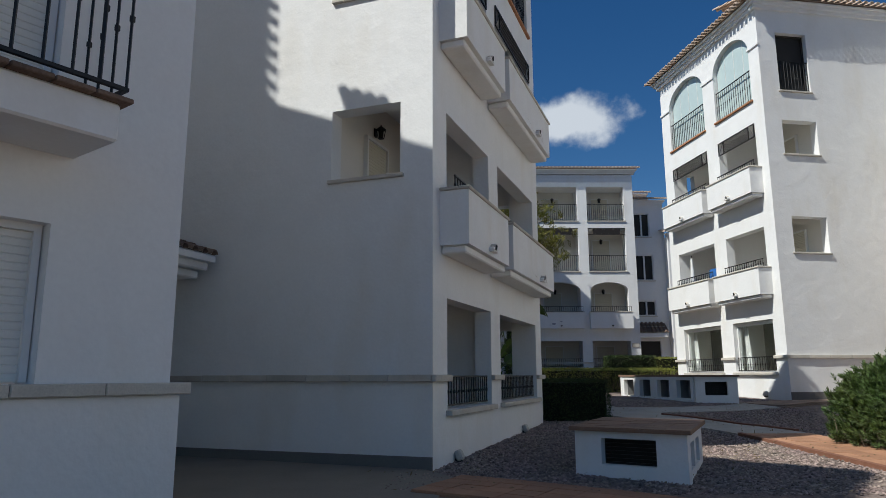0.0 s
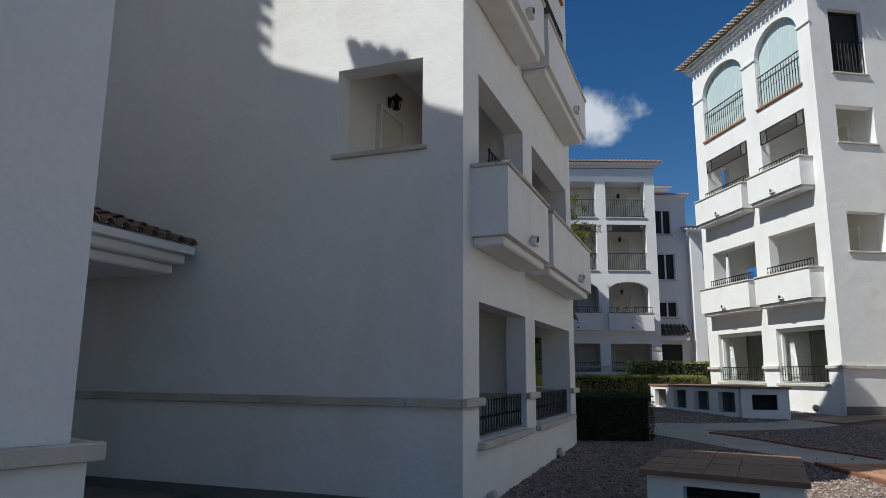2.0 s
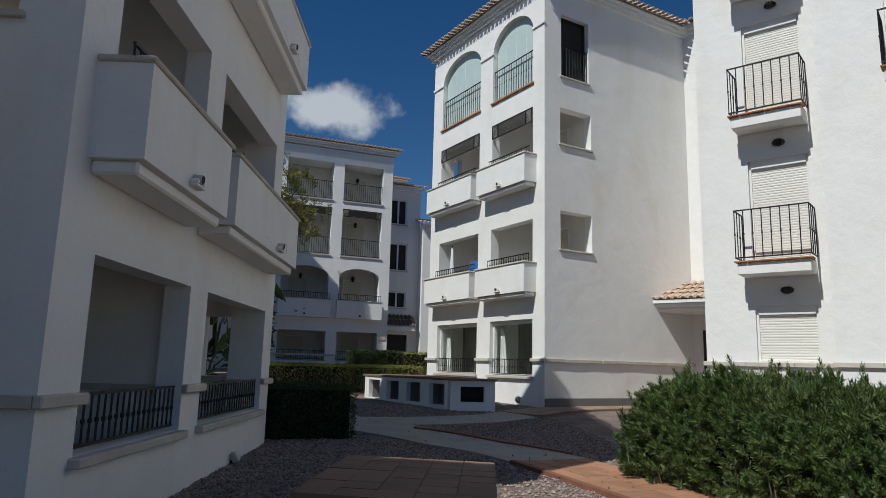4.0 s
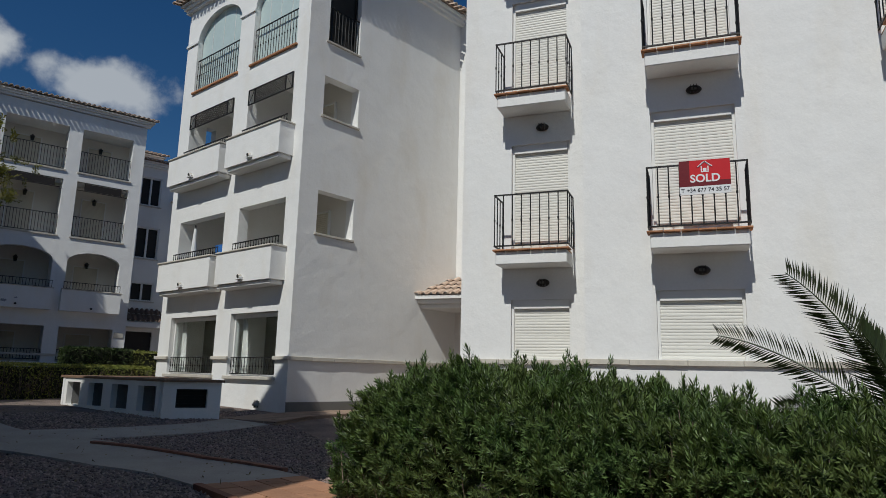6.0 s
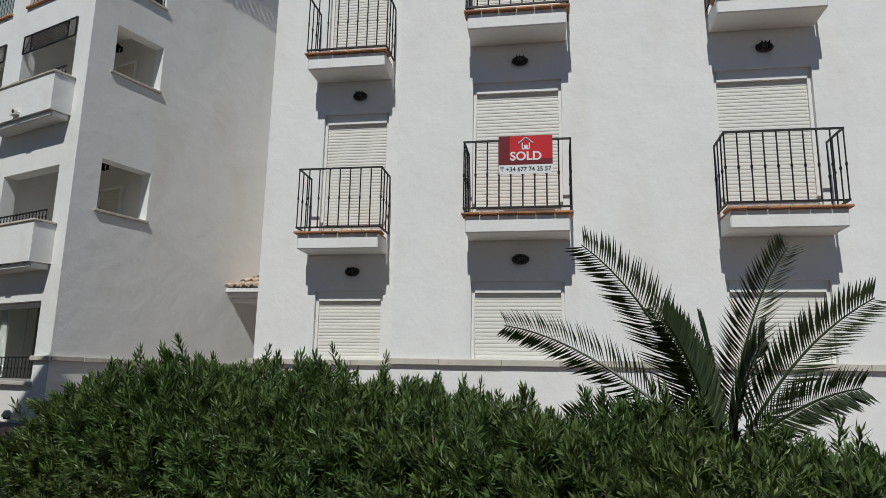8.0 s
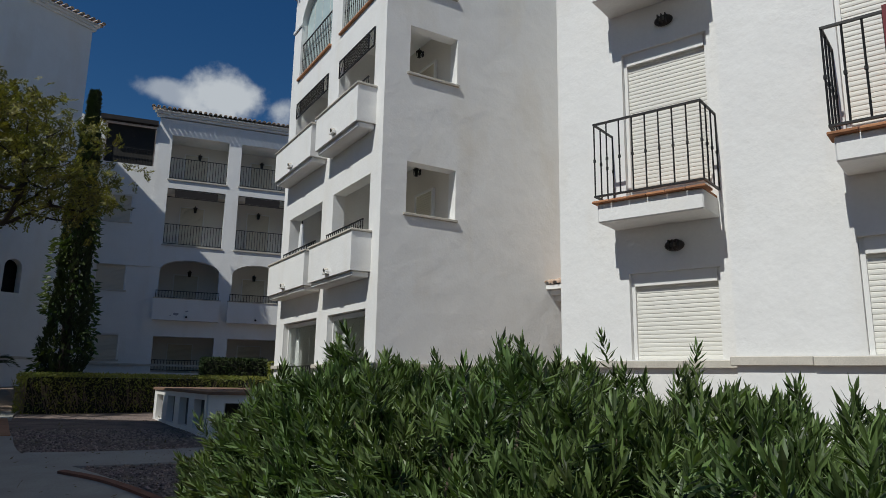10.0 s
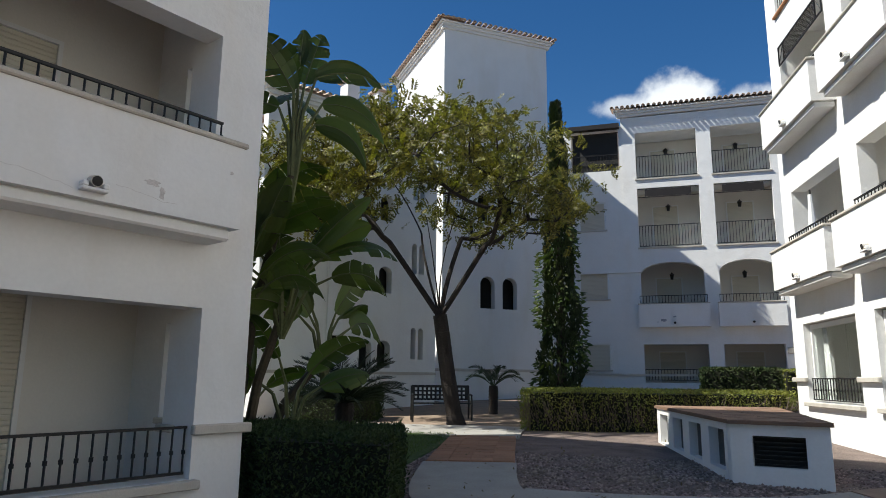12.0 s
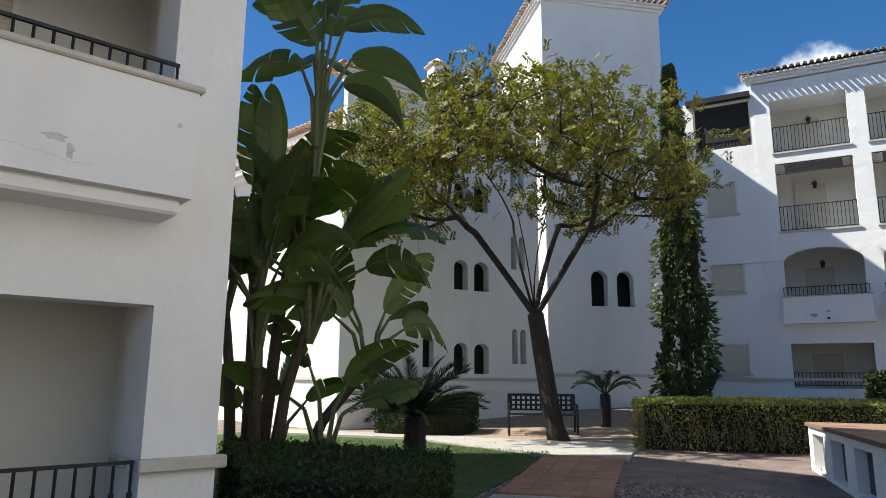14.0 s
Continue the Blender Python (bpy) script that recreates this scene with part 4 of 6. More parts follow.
# the near block beside the start of the walk
MA = frame_at(-1.63, 4.6, 56.3)
tA = thing("apartment_building", MA, "white rendered near apartment block with an iron balcony", "building")
topA = 9.33
DA = 5.3
bm = bmesh.new()
wall_bm(bm, -9.0, -0.07, -0.5, topA, 0, 0.28, [(-2.15, -0.95, 1.04, 2.02, 0), (-2.2, -1.0, 2.85, 5.0, 0)])
part("wall", bm, PLASTER, tA, "white rendered facade")
part("plinth", boxes((-9.0, 0.0, -0.02, -0.001, -0.5, 0.955), (-0.069, 0.0, 0.0, DA, -0.5, 0.955)), PLASTER, tA, "white rendered plinth")
part("wall", boxes((-0.28, -0.07, 0.281, DA, -0.5, topA), (-9.0, -8.72, 0.281, DA, -0.5, topA)), PLASTER, tA, "white rendered end wall")
# unseen tall block, turned along the sun's bearing to shape the gable shadow
tall = new("unseen_shadow_range")
tall.parent = tA
tall.matrix_basis = pose(0, DA + 0.15, 0, 0, 0, 155.7)
part("wall", boxes((0.0, 9.0, -2.6, 0.0, -0.5, 13.4)), PLASTER, tall, "unseen taller block added to cast an upright shadow edge")
tile_row(tall, -0.1, 9.0, 0.22, -1.2, 13.4, 13.9, free=0.05)
trim_run(tA, -9.0, 0.06, -0.07, -0.002, 0.96, 1.04)
part("trim_band", bevelled(boxes((0.002, 0.06, 0.001, DA, 0.96, 1.04)), 0.012), STONE, tA, "pale stone trim band")
shutter_unit(tA, -2.14, -0.96, 1.05, 2.02, 0.12, SHUTTER_W)
shutter_unit(tA, -2.19, -1.01, 2.85, 5.0, 0.12, SHUTTER_W)
juliet(tA, -2.62, -0.80, 0.0, 2.70, 0.55, WORN_SHADED_TILE)
# flat grey disc, its dark tone standing for the shaded recess
bm = bmesh.new()
tube(bm, (-1.46, -0.004, 2.19), (-1.46, 0.02, 2.19), 0.088, n=24)
vent = part("wall_vent", bm, SKIRT, tA, "dark disc painted as the shade in a round wall vent")
bm = bmesh.new()
for k in range(24):
    a0, a1 = 2 * math.pi * k / 24, 2 * math.pi * (k + 1) / 24
    tube(bm, (-1.46 + 0.096 * math.cos(a0), -0.004, 2.19 + 0.096 * math.sin(a0)), (-1.46 + 0.096 * math.cos(a1), -0.004, 2.19 + 0.096 * math.sin(a1)), 0.011, n=5)
part("rim", bm, PLASTER_IN, vent, "tan plastered rim")
eave(tA, -9.0, 0.0, 0, topA, 0.18, 0.04, 0.35)
ga = new("roof_edge")
ga.parent = tA
ga.matrix_basis = pose(0, 0, 0, 0, 0, 90)
eave(ga, 0, DA, 0, topA, 0.18, 0.04, 0.35)
part("roof", boxes((-8.9, -0.2, 0.2, DA, topA + 0.02, topA + 0.78)), ROOF_TILE, tA, "terracotta tiled roof")
ch = part("chimney", bevelled(boxes((-0.72, -0.30, 3.74, 4.18, topA + 0.3, topA + 1.26)), 0.015), PLASTER, tA, "white rendered chimney with a tiled cap")
bm = bmesh.new()
for k in range(4):
    tube(bm, (-0.80, 3.70 + k * 0.17, topA + 1.30), (-0.24, 3.70 + k * 0.17, topA + 1.34), 0.085, n=8)
part("cap", bm, ROOF_TILE, ch, "terracotta chimney cap tiles")


def porch(m, w, out, z0, z1, label, tile=ROOF_TILE):
    """A small tiled canopy on stepped white mouldings."""
    t = thing("porch_canopy", m, label, "canopy", "entrance canopies")
    tile_row(t, 0, w, -out, -0.01, z0, z1, tile=tile, free=0.10)
    part("soffit", boxes((0.02, w - 0.02, -out + 0.05, -0.01, z0 - 0.10, z0 - 0.012)), PLASTER, t, "white plaster soffit")
    part("moulding", bevelled(boxes((0.06, w - 0.06, -out + 0.14, -0.01, z0 - 0.22, z0 - 0.101)), 0.02), PLASTER, t, "white stepped moulding")
    part("moulding", bevelled(boxes((0.12, w - 0.12, -out + 0.26, -0.01, z0 - 0.34, z0 - 0.221)), 0.02), PLASTER, t, "white stepped moulding")
    return t


porch(MR @ pose(-0.66, 0, 0), 3.0, 1.65, 3.40, 4.05, "terracotta tiled canopy over an entrance beside the sunlit gable")
PB_ = MB @ Vector((0, 5.3, 0))
porch(pose(PB_.x + 0.02, PB_.y - 0.1, 0, 0, 0, 73) @ pose(-2.3, 0, 0), 2.25, 1.95, 2.82, 3.45, "weathered tiled canopy, coloured darker for shade, over an entrance between two blocks", WORN_SHADED_TILE)
part("wall", boxes((-3.2, -0.0, 5.3, 5.55, -0.3, 9.0)), PLASTER, tR, m=(MR.inverted() @ MB))
door = tagged(part("entrance_door", bevelled(boxes((0.3, 1.25, -0.06, -0.005, 0.55, 2.6)), 0.01), DARK_FRAME, None, m=MR), "dark timber entrance door under the tiled canopy", "door")
part("door_handle", boxes((0.4, 0.43, -0.1, -0.06, 1.45, 1.7)), FRAME_W, door, "brushed metal pull handle")

# ---- low ventilation boxes ----
# Grey darker than the box render, painting the shade inside its niches
NICHE = mat("niche_shade", (0.22, 0.215, 0.21), 0.9, var=0.2, scale=5, fine=40, bump=0.2)
def vent_box(pts, z0, H, holes, label):
    """A low box on a four-cornered plan (front left, front right, back right, back left) with openings per side."""
    a = Vector((*pts[0], z0))
    t = thing("ventilation_box", Matrix.Translation(a), label, "vent box", "garden vent boxes")
    n = len(pts)
    for i in range(n):
        p, q = Vector(pts[i]), Vector(pts[(i + 1) % n])
        ang = math.degrees(math.atan2(q.y - p.y, q.x - p.x))
        L = (q - p).length
        bm = bmesh.new()
        wall_bm(bm, 0.0 if i % 2 == 0 else 0.12, L if i % 2 == 0 else L - 0.12, 0, H, 0, 0.12, holes.get(i, []))
        m = Matrix.Translation((p.x - a.x, p.y - a.y, 0)) @ pose(0, 0, 0, 0, 0, ang)
        w = part("wall", bm, PLASTER, t, "white rendered wall with openings" if i in holes else "", m)
        for f in holes.get(i, []):
            part("reveal", boxes((f[0] - 0.02, f[1] + 0.02, 0.34, 0.36, f[2] - 0.02, f[3] + 0.02), (f[0] - 0.02, f[0], 0.121, 0.339, f[2], f[3]), (f[1], f[1] + 0.02, 0.121, 0.339, f[2], f[3]),
                                 (f[0] - 0.02, f[1] + 0.02, 0.121, 0.339, f[3], f[3] + 0.02), (f[0] - 0.02, f[1] + 0.02, 0.121, 0.339, f[2] - 0.02, f[2])), DARK if i == 0 else NICHE, w, "niche lining coloured as dark as its shade")
            if i == 0:
                bm = bmesh.new()
                for k in range(7):
                    z = f[2] + (f[3] - f[2]) * (k + 0.3) / 7
                    box(bm, f[0], f[1], 0.13, 0.15, z, z + 0.012)
                part("grille", bm, DARK_FRAME, w, "black slatted grille")
    c = sum((Vector(p) for p in pts), Vector((0, 0))) / n
    out = [Vector(p) + (Vector(p) - c).normalized() * 0.09 for p in pts]
    bm = bmesh.new()
    lo = [bm.verts.new((p.x - a.x, p.y - a.y, H)) for p in out]
    hi = [bm.verts.new((p.x - a.x, p.y - a.y, H + 0.035)) for p in out]
    bm.faces.new(lo[::-1])
    bm.faces.new(hi)
    for i in range(n):
        bm.faces.new((lo[i], lo[(i + 1) % n], hi[(i + 1) % n], hi[i]))
    part("top_slab", bm, BOX_TILE, t, "mortared brown cap")
    nu = max(3, round((out[1] - out[0]).length / 0.30))
    nv = max(3, round((out[3] - out[0]).length / 0.30))
    for i in range(nu):
        for j in range(nv):
            def q(u, v):
                return (out[0] * (1 - u) + out[1] * u) * (1 - v) + (out[3] * (1 - u) + out[2] * u) * v
            g0 = 0.012
            cs = [q((i + g0) / nu, (j + g0) / nv), q((i + 1 - g0) / nu, (j + g0) / nv), q((i + 1 - g0) / nu, (j + 1 - g0) / nv), q((i + g0) / nu, (j + 1 - g0) / nv)]
            dz = random.uniform(-0.003, 0.003)
            bm = bmesh.new()
            lo = [bm.verts.new((p.x - a.x, p.y - a.y, H + 0.03)) for p in cs]
            hi = [bm.verts.new((p.x - a.x, p.y - a.y, H + 0.048 + dz)) for p in cs]
            bm.faces.new(hi)
            for k in range(4):
                bm.faces.new((lo[k], lo[(k + 1) % 4], hi[(k + 1) % 4], hi[k]))
            part("tile", bm, BOX_TILE, t)
    return t


vent_box([(1.62, 8.40), (2.76, 7.72), (3.45, 9.46), (2.3, 10.15)], -0.35, 0.78, {0: [(0.33, 0.98, 0.40, 0.70, 0)], 1: [(0.3, 0.75, 0.36, 0.66, 0), (0.95, 1.4, 0.36, 0.66, 0)]},
         "low white rendered box with a brown tiled top")
vent_box([(6.12, 18.42), (7.16, 18.26), (7.0, 22.9), (5.0, 22.6)], 0.1, 0.93, {0: [(0.24, 0.80, 0.45, 0.80, 0)], 3: [(0.25, 0.88, 0.36, 0.84, 0), (1.28, 1.93, 0.36, 0.84, 0), (2.33, 3.0, 0.36, 0.84, 0), (3.4, 4.08, 0.36, 0.84, 0)]},
         "long low white rendered box with openings and tiled top")

# the block beyond the banana plants: a sunlit wall and a shaded wall with arched windows
MG = frame_at(-4.83, 23.88, 62)
tG = thing("apartment_building", MG, "white rendered rear block with paired arched windows and chimneys", "building")
g_arch = [(2.25, 2.58, 1.95, 2.68, 0)]
for z in (1.80, 4.00, 6.20):
    g_arch += [(3.17, 3.60, z, z + 0.80, 0.2), (3.80, 4.27, z, z + 0.80, 0.2)]
for z in (2.08, 4.70, 7.05):
    g_arch += [(5.03, 5.22, z, z + 0.95, 0.1), (5.31, 5.51, z, z + 0.95, 0.1)]
bm = bmesh.new()
wall_bm(bm, 0.0, 6.0, 0.2, 9.4, 0, 0.28, g_arch)
part("wall", bm, PLASTER, tG, "white rendered shaded wall with arched windows")
# A near-black sheet paints the room shade behind these openings
part("room_shade_sheet", boxes((1.3, 5.9, 0.5, 0.55, 0.5, 9.0)), DARK, tG, "near-black sheet painted as room shade behind the windows")
part("trim_band", boxes((0.0, 6.0, -0.05, -0.001, 1.62, 1.70)), STONE, tG, "pale stone trim band")
part("ledge", boxes((3.05, 4.55, -0.10, -0.001, 1.36, 1.52)), PLASTER, tG, "white window ledge")
part("downpipe", boxes((2.06, 2.13, -0.07, -0.001, 0.5, 6.0)), FRAME_W, tG, "white rainwater pipe")
eave(tG, 0.0, 6.0, 0.0, 9.4)
for u in (3.0, 4.15):
    c = part("chimney", bevelled(boxes((u - 0.22, u + 0.22, 0.5, 0.94, 9.6, 10.55)), 0.012), PLASTER, tG, "white rendered chimney")
    part("cap", bevelled(boxes((u - 0.29, u + 0.29, 0.43, 1.01, 10.551, 10.62)), 0.01), ROOF_TILE, c, "terracotta chimney cap")
    bm = bmesh.new()
    tube(bm, (u, 0.72, 10.62), (u, 0.72, 10.85), 0.33, 0.02, n=4)
    part("hood", bm, ROOF_TILE, c, "terracotta chimney hood")
gl = new("side_range")
gl.parent = tG
gl.matrix_basis = pose(0, 0, 0, 0, 0, -72) @ Matrix.Translation((-14.0, 0.0, 0))
bm = bmesh.new()
wall_bm(bm, 0.0, 13.98, 0.2, 7.6, 0, 0.28, [(9.9, 10.6, 3.9, 5.0, 0), (6.5, 7.3, 3.9, 5.0, 0), (11.6, 12.4, 5.6, 6.5, 0)])
part("wall", bm, PLASTER, gl, "white rendered sunlit wall")
# Same near-black sheet as painted room shade for the side range
part("room_shade_sheet", boxes((5.5, 13.0, 0.4, 0.45, 0.6, 7.2)), DARK, gl)
part("trim_band", boxes((0.0, 13.98, -0.05, -0.001, 1.62, 1.70)), STONE, gl, "pale stone trim band")
part("cornice", bevelled(boxes((0.0, 14.1, -0.25, -0.001, 7.3, 7.42), (0.0, 14.1, -0.35, -0.001, 7.421, 7.6)), 0.01), PLASTER, gl, "white stepped cornice")
tile_row(gl, 0.0, 14.1, -0.45, 1.6, 7.62, 8.2)
part("wall", boxes((0.0, 13.0, 1.6, 1.9, 7.0, 9.2)), PLASTER, gl, "white rendered upper storey")
tile_row(gl, 0.0, 13.2, 1.3, 3.0, 9.25, 9.8)

# ---- lamps on the walls ----
for uu, z in ((1.52, 4.98), (1.52, 7.95), (5.96, 5.6)):
    lantern(MB @ pose(uu, 1.62, z + 0.1) @ Matrix.Scale(0.8, 4))
for uu, z in ((-1.7, 5.5), (-1.7, 8.4), (-4.4, 5.5), (-4.4, 8.4)):
    lantern(MC @ pose(uu + 0.12, 1.72, z + 0.46) @ Matrix.Scale(0.75, 4))
for a in (1.3, 4.05):
    for z in (5.75, 8.65, 11.1):
        lantern(ME @ pose(a, 1.55, z))

# sold board tied to a balcony railing
SIGN_RED = mat("sign_red", (0.55, 0.025, 0.03), 0.35, var=0.04, bump=0.0)
SIGN_DARK = mat("sign_dark_red", (0.16, 0.02, 0.025), 0.35, var=0.04, bump=0.0)
SIGN_WHITE = mat("sign_white", (0.78, 0.78, 0.78), 0.35, var=0.02, bump=0.0)
SIGN_INK = mat("sign_ink", (0.06, 0.06, 0.07), 0.5, var=0.02, bump=0.0)
MS = MD @ pose(0, -1.512, 0)
sign = thing("sold_sign", MS, "red and white sold board tied to a balcony railing", "sign")
part("board", boxes((1.83, 2.56, -0.006, 0.004, 4.19, 4.60)), SIGN_RED, sign, "red printed panel")
part("shade_panel", boxes((1.83, 2.56, -0.0075, -0.0061, 4.19, 4.27), (1.83, 1.98, -0.0075, -0.0061, 4.271, 4.60)), SIGN_DARK, sign, "dark red printed band")
part("phone_panel", boxes((1.83, 2.56, -0.006, 0.004, 4.06, 4.189)), SIGN_WHITE, sign, "white strip with a phone number")


def lettering(body, size, x, z, material, parent, bold=0.0):
    c = bpy.data.curves.new("lettering", "FONT")
    c.body, c.size, c.extrude, c.offset = body, size, 0.0015, bold
    c.align_x, c.align_y = "CENTER", "CENTER"
    c.materials.append(material)
    ob = new("lettering", c)
    ob.parent = parent
    ob.matrix_basis = pose(x, -0.0095, z, 90, 0, 0)
    return ob


lettering("SOLD", 0.17, 2.2, 4.305, SIGN_WHITE, sign, 0.004)
lettering("T +34 677 74 35 57", 0.085, 2.195, 4.125, SIGN_INK, sign, 0.001)
bm = bmesh.new()
tube(bm, (2.10, -0.009, 4.49), (2.2, -0.009, 4.575), 0.011, n=4)
tube(bm, (2.2, -0.009, 4.575), (2.30, -0.009, 4.49), 0.011, n=4)
for x0, x1, z0, z1 in ((2.145, 2.16, 4.41, 4.50), (2.24, 2.255, 4.41, 4.50), (2.145, 2.255, 4.405, 4.42), (2.175, 2.225, 4.42, 4.47)):
    box(bm, x0, x1, -0.0095, -0.0076, z0, z1)
part("house_symbol", bm, SIGN_WHITE, sign, "white house outline")
bm = bmesh.new()
for x, z in ((1.84, 4.08), (2.55, 4.08), (1.84, 4.58), (2.55, 4.58)):
    tube(bm, (x, -0.01, z), (x, 0.03, z), 0.006, n=5)
part("cable_tie", bm, IRON, sign, "black cable ties")

# house number plate beside the entrance canopy
pl = tagged(part("number_plate", bevelled(boxes((-0.11, 0.11, -0.02, -0.002, -0.07, 0.07)), 0.01), STONE, None, m=MR @ pose(1.55, 0, 2.85)), "small beige number plate beside an entrance", "sign")
bm = bmesh.new()
box(bm, -0.04, -0.015, -0.024, -0.021, -0.04, 0.04)
box(bm, 0.0, 0.045, -0.024, -0.021, 0.02, 0.04)
box(bm, 0.02, 0.04, -0.024, -0.021, -0.04, 0.019)
part("numeral", bm, SIGN_INK, pl)

# wall flood spots along the near block's foot
for u in (0.85, 4.7):
    sp = thing("ground_spot", MB @ pose(u, -0.10, g(9 + u) - 0.02), "small grey floodlight at the foot of a white wall", "floodlight", "wall floodlights")
    part("housing", bevelled(boxes((-0.07, 0.07, -0.05, 0.04, 0.03, 0.17)), 0.02), STONE, sp, m=pose(0, 0, 0, -25))
    part("bracket", boxes((-0.02, 0.02, 0.0, 0.1, 0.0, 0.05)), IRON, sp)
sp = thing("ground_spot", MC @ pose(-1.0, -0.12, 0.45), "small grey floodlight at the foot of a white wall", "floodlight", "wall floodlights")
part("housing", bevelled(boxes((-0.07, 0.07, -0.05, 0.04, 0.03, 0.17)), 0.02), STONE, sp, m=pose(0, 0, 0, -25))
part("bracket", boxes((-0.02, 0.02, 0.0, 0.1, 0.0, 0.05)), IRON, sp)

# things on the sunlit loggias
BLUE = mat("blue_cloth", (0.03, 0.14, 0.42), 0.8, var=0.2, bump=0.1)
WHITE_CLOTH = mat("white_cloth", (0.75, 0.75, 0.74), 0.9, var=0.08, bump=0.1)
um = thing("closed_parasol", MC @ pose(-4.75, 0.1, 3.32), "closed white parasol standing on a loggia", "parasol")
bm = bmesh.new()
tube(bm, (0, 0, 0), (0, 0, 1.9), 0.018)
part("pole", bm, IRON, um)
bm = bmesh.new()
tube(bm, (0, 0, 0.75), (0, 0, 1.8), 0.10, 0.04, n=9)
part("canopy", bm, WHITE_CLOTH, um, "furled white parasol cloth")
# the chair shape stands in for a dark blue door panel
ch = thing("chair_stand_in", MC @ pose(-4.1, 0.25, 3.32), "blue folding chair standing in for a dark blue panel on a loggia", "chair")
part("backrest", bevelled(boxes((-0.25, 0.25, 0.25, 0.29, 0.45, 1.35)), 0.01), BLUE, ch, "blue cloth backrest")
part("seat", bevelled(boxes((-0.25, 0.25, -0.2, 0.25, 0.40, 0.44)), 0.01), BLUE, ch)
for x in (-0.24, 0.24):
    for y in (-0.18, 0.24):
        bm = bmesh.new()
        tube(bm, (x, y, 0), (x, y, 0.42), 0.012)
        part("leg", bm, IRON, ch)

# ---- paths ----
def tiled_path(name, line, width, material, label, across, tile_mat, lift=0.03, length=0.32):
    """A path of single tiles along a line, on a mortar bed."""
    base = tagged(patch(name, sweep(line, width), material, lift), label, "path", kind="structure")
    bm = bevelled(boxes((0.006, length - 0.006, 0.006, width / across - 0.006, -0.02, 0.010)), 0.004)
    me = mesh_of(bm, "tile", tile_mat)
    acc, cnt = 0.0, 0
    for i in range(len(line) - 1):
        a, b = Vector(line[i]), Vector(line[i + 1])
        d = (b - a)
        while acc < d.length:
            p = a + d.normalized() * acc
            ang = math.degrees(math.atan2(d.y, d.x))
            slope = math.degrees(math.atan2(g(p.y + d.normalized().y * 0.3) - g(p.y), 0.3))
            for k in range(across):
                q = pose(p.x, p.y, g(p.y) + lift, 0, 0, ang) @ pose(0, 0, 0, 0, -slope, 0) @ Matrix.Translation((0, -width / 2 + k * width / across, random.uniform(-0.003, 0.003)))
                part("tile", me, tile_mat, base, m=q)
            acc += length
        acc -= d.length
    return base


def kerb(name, line, label):
    return tagged(patch(name, sweep(line, 0.09), KERB, 0.06), label, "kerb", kind="structure")


main = curve_pts([(0.3, -4), (0.6, 0.5), (2.4, 4.3), (5.0, 5.9), (6.05, 7.4), (5.95, 10.2), (5.75, 12.6)], 6)
tiled_path("path_walk", main[12:], 1.25, PAVER, "terracotta tiled garden path with worn joints", 4, PAVER)
gr = curve_pts([(5.75, 12.65), (5.35, 14.1), (4.35, 15.7), (3.3, 17.0), (2.75, 18.7)], 6)
tagged(patch("path_concrete", sweep(gr, 1.3), CONCRETE, 0.03), "pale grey concrete garden path", "path", kind="structure")
tiled_path("path_to_bench", curve_pts([(2.74, 18.75), (2.35, 20.2), (1.9, 21.9)], 5), 1.25, PAVER, "terracotta tiled path towards a bench", 4, PAVER)
cross = curve_pts([(3.9, 16.9), (5.2, 16.95), (6.8, 17.35), (8.3, 18.35)], 6)
tagged(patch("path_cross", sweep(cross, 0.95), CONCRETE, 0.022), "pale grey concrete cross path", "path", kind="structure")
tiled_path("path_to_entrance", curve_pts([(7.6, 17.75), (8.9, 18.55), (11.0, 19.3), (14.2, 19.6)], 6), 1.1, PAVER_BROWN, "brown tiled path to an entrance", 4, PAVER_BROWN, lift=0.035)
tagged(patch("plaza", [(1.0, 21.95), (2.55, 22.1), (2.25, 23.5), (2.15, 24.3), (-0.4, 24.05), (-2.8, 23.95), (-6.5, 23.3), (-6.3, 22.6), (-2.2, 23.3)], CONCRETE, 0.028), "pale concrete paved strip in front of a bench", "pavement", kind="structure")
side = curve_pts([(0.0, 7.7), (0.9, 7.25), (2.0, 6.6), (3.4, 5.6)], 6)
tiled_path("path_side", side, 1.15, PAVER, "terracotta tiled side path past a low box", 4, PAVER, lift=0.022)
tagged(patch("passage_paving", [(-0.2, 8.6), (-0.3, 8.95), (-5.6, 10.6), (-6.6, 8.3), (-1.9, 4.6), (-1.4, 4.4), (0.05, 6.9), (0.15, 8.1)], PATIO, 0.016), "tan paved passage between two blocks", "pavement", kind="structure")
kerb("kerb_walk", [(x - 0.66, y) for x, y in main[24:]], "brick kerb along the tiled path")
kerb("kerb_side", [(x - 0.2, y - 0.62) for x, y in side[6:]], "brick kerb along the side path")
island = curve_pts([(4.6, 16.0), (5.2, 15.4), (5.95, 14.2), (6.35, 13.2)], 5)
kerb("kerb_island", island, "brick kerb round the gravel bed")
tagged(patch("lawn", [(2.15, 17.2), (1.95, 18.6), (1.45, 21.4), (0.95, 21.95), (-2.0, 22.9), (-6.3, 22.3), (-6.0, 17.0), (-0.4, 16.6)], GRASS, 0.03), "short green lawn beside the path", "lawn", kind="structure")
DIRT = mat("sandy_soil", (0.29, 0.215, 0.155), 0.95, var=0.3, scale=3, fine=30, bump=0.6, bump_dist=0.02)
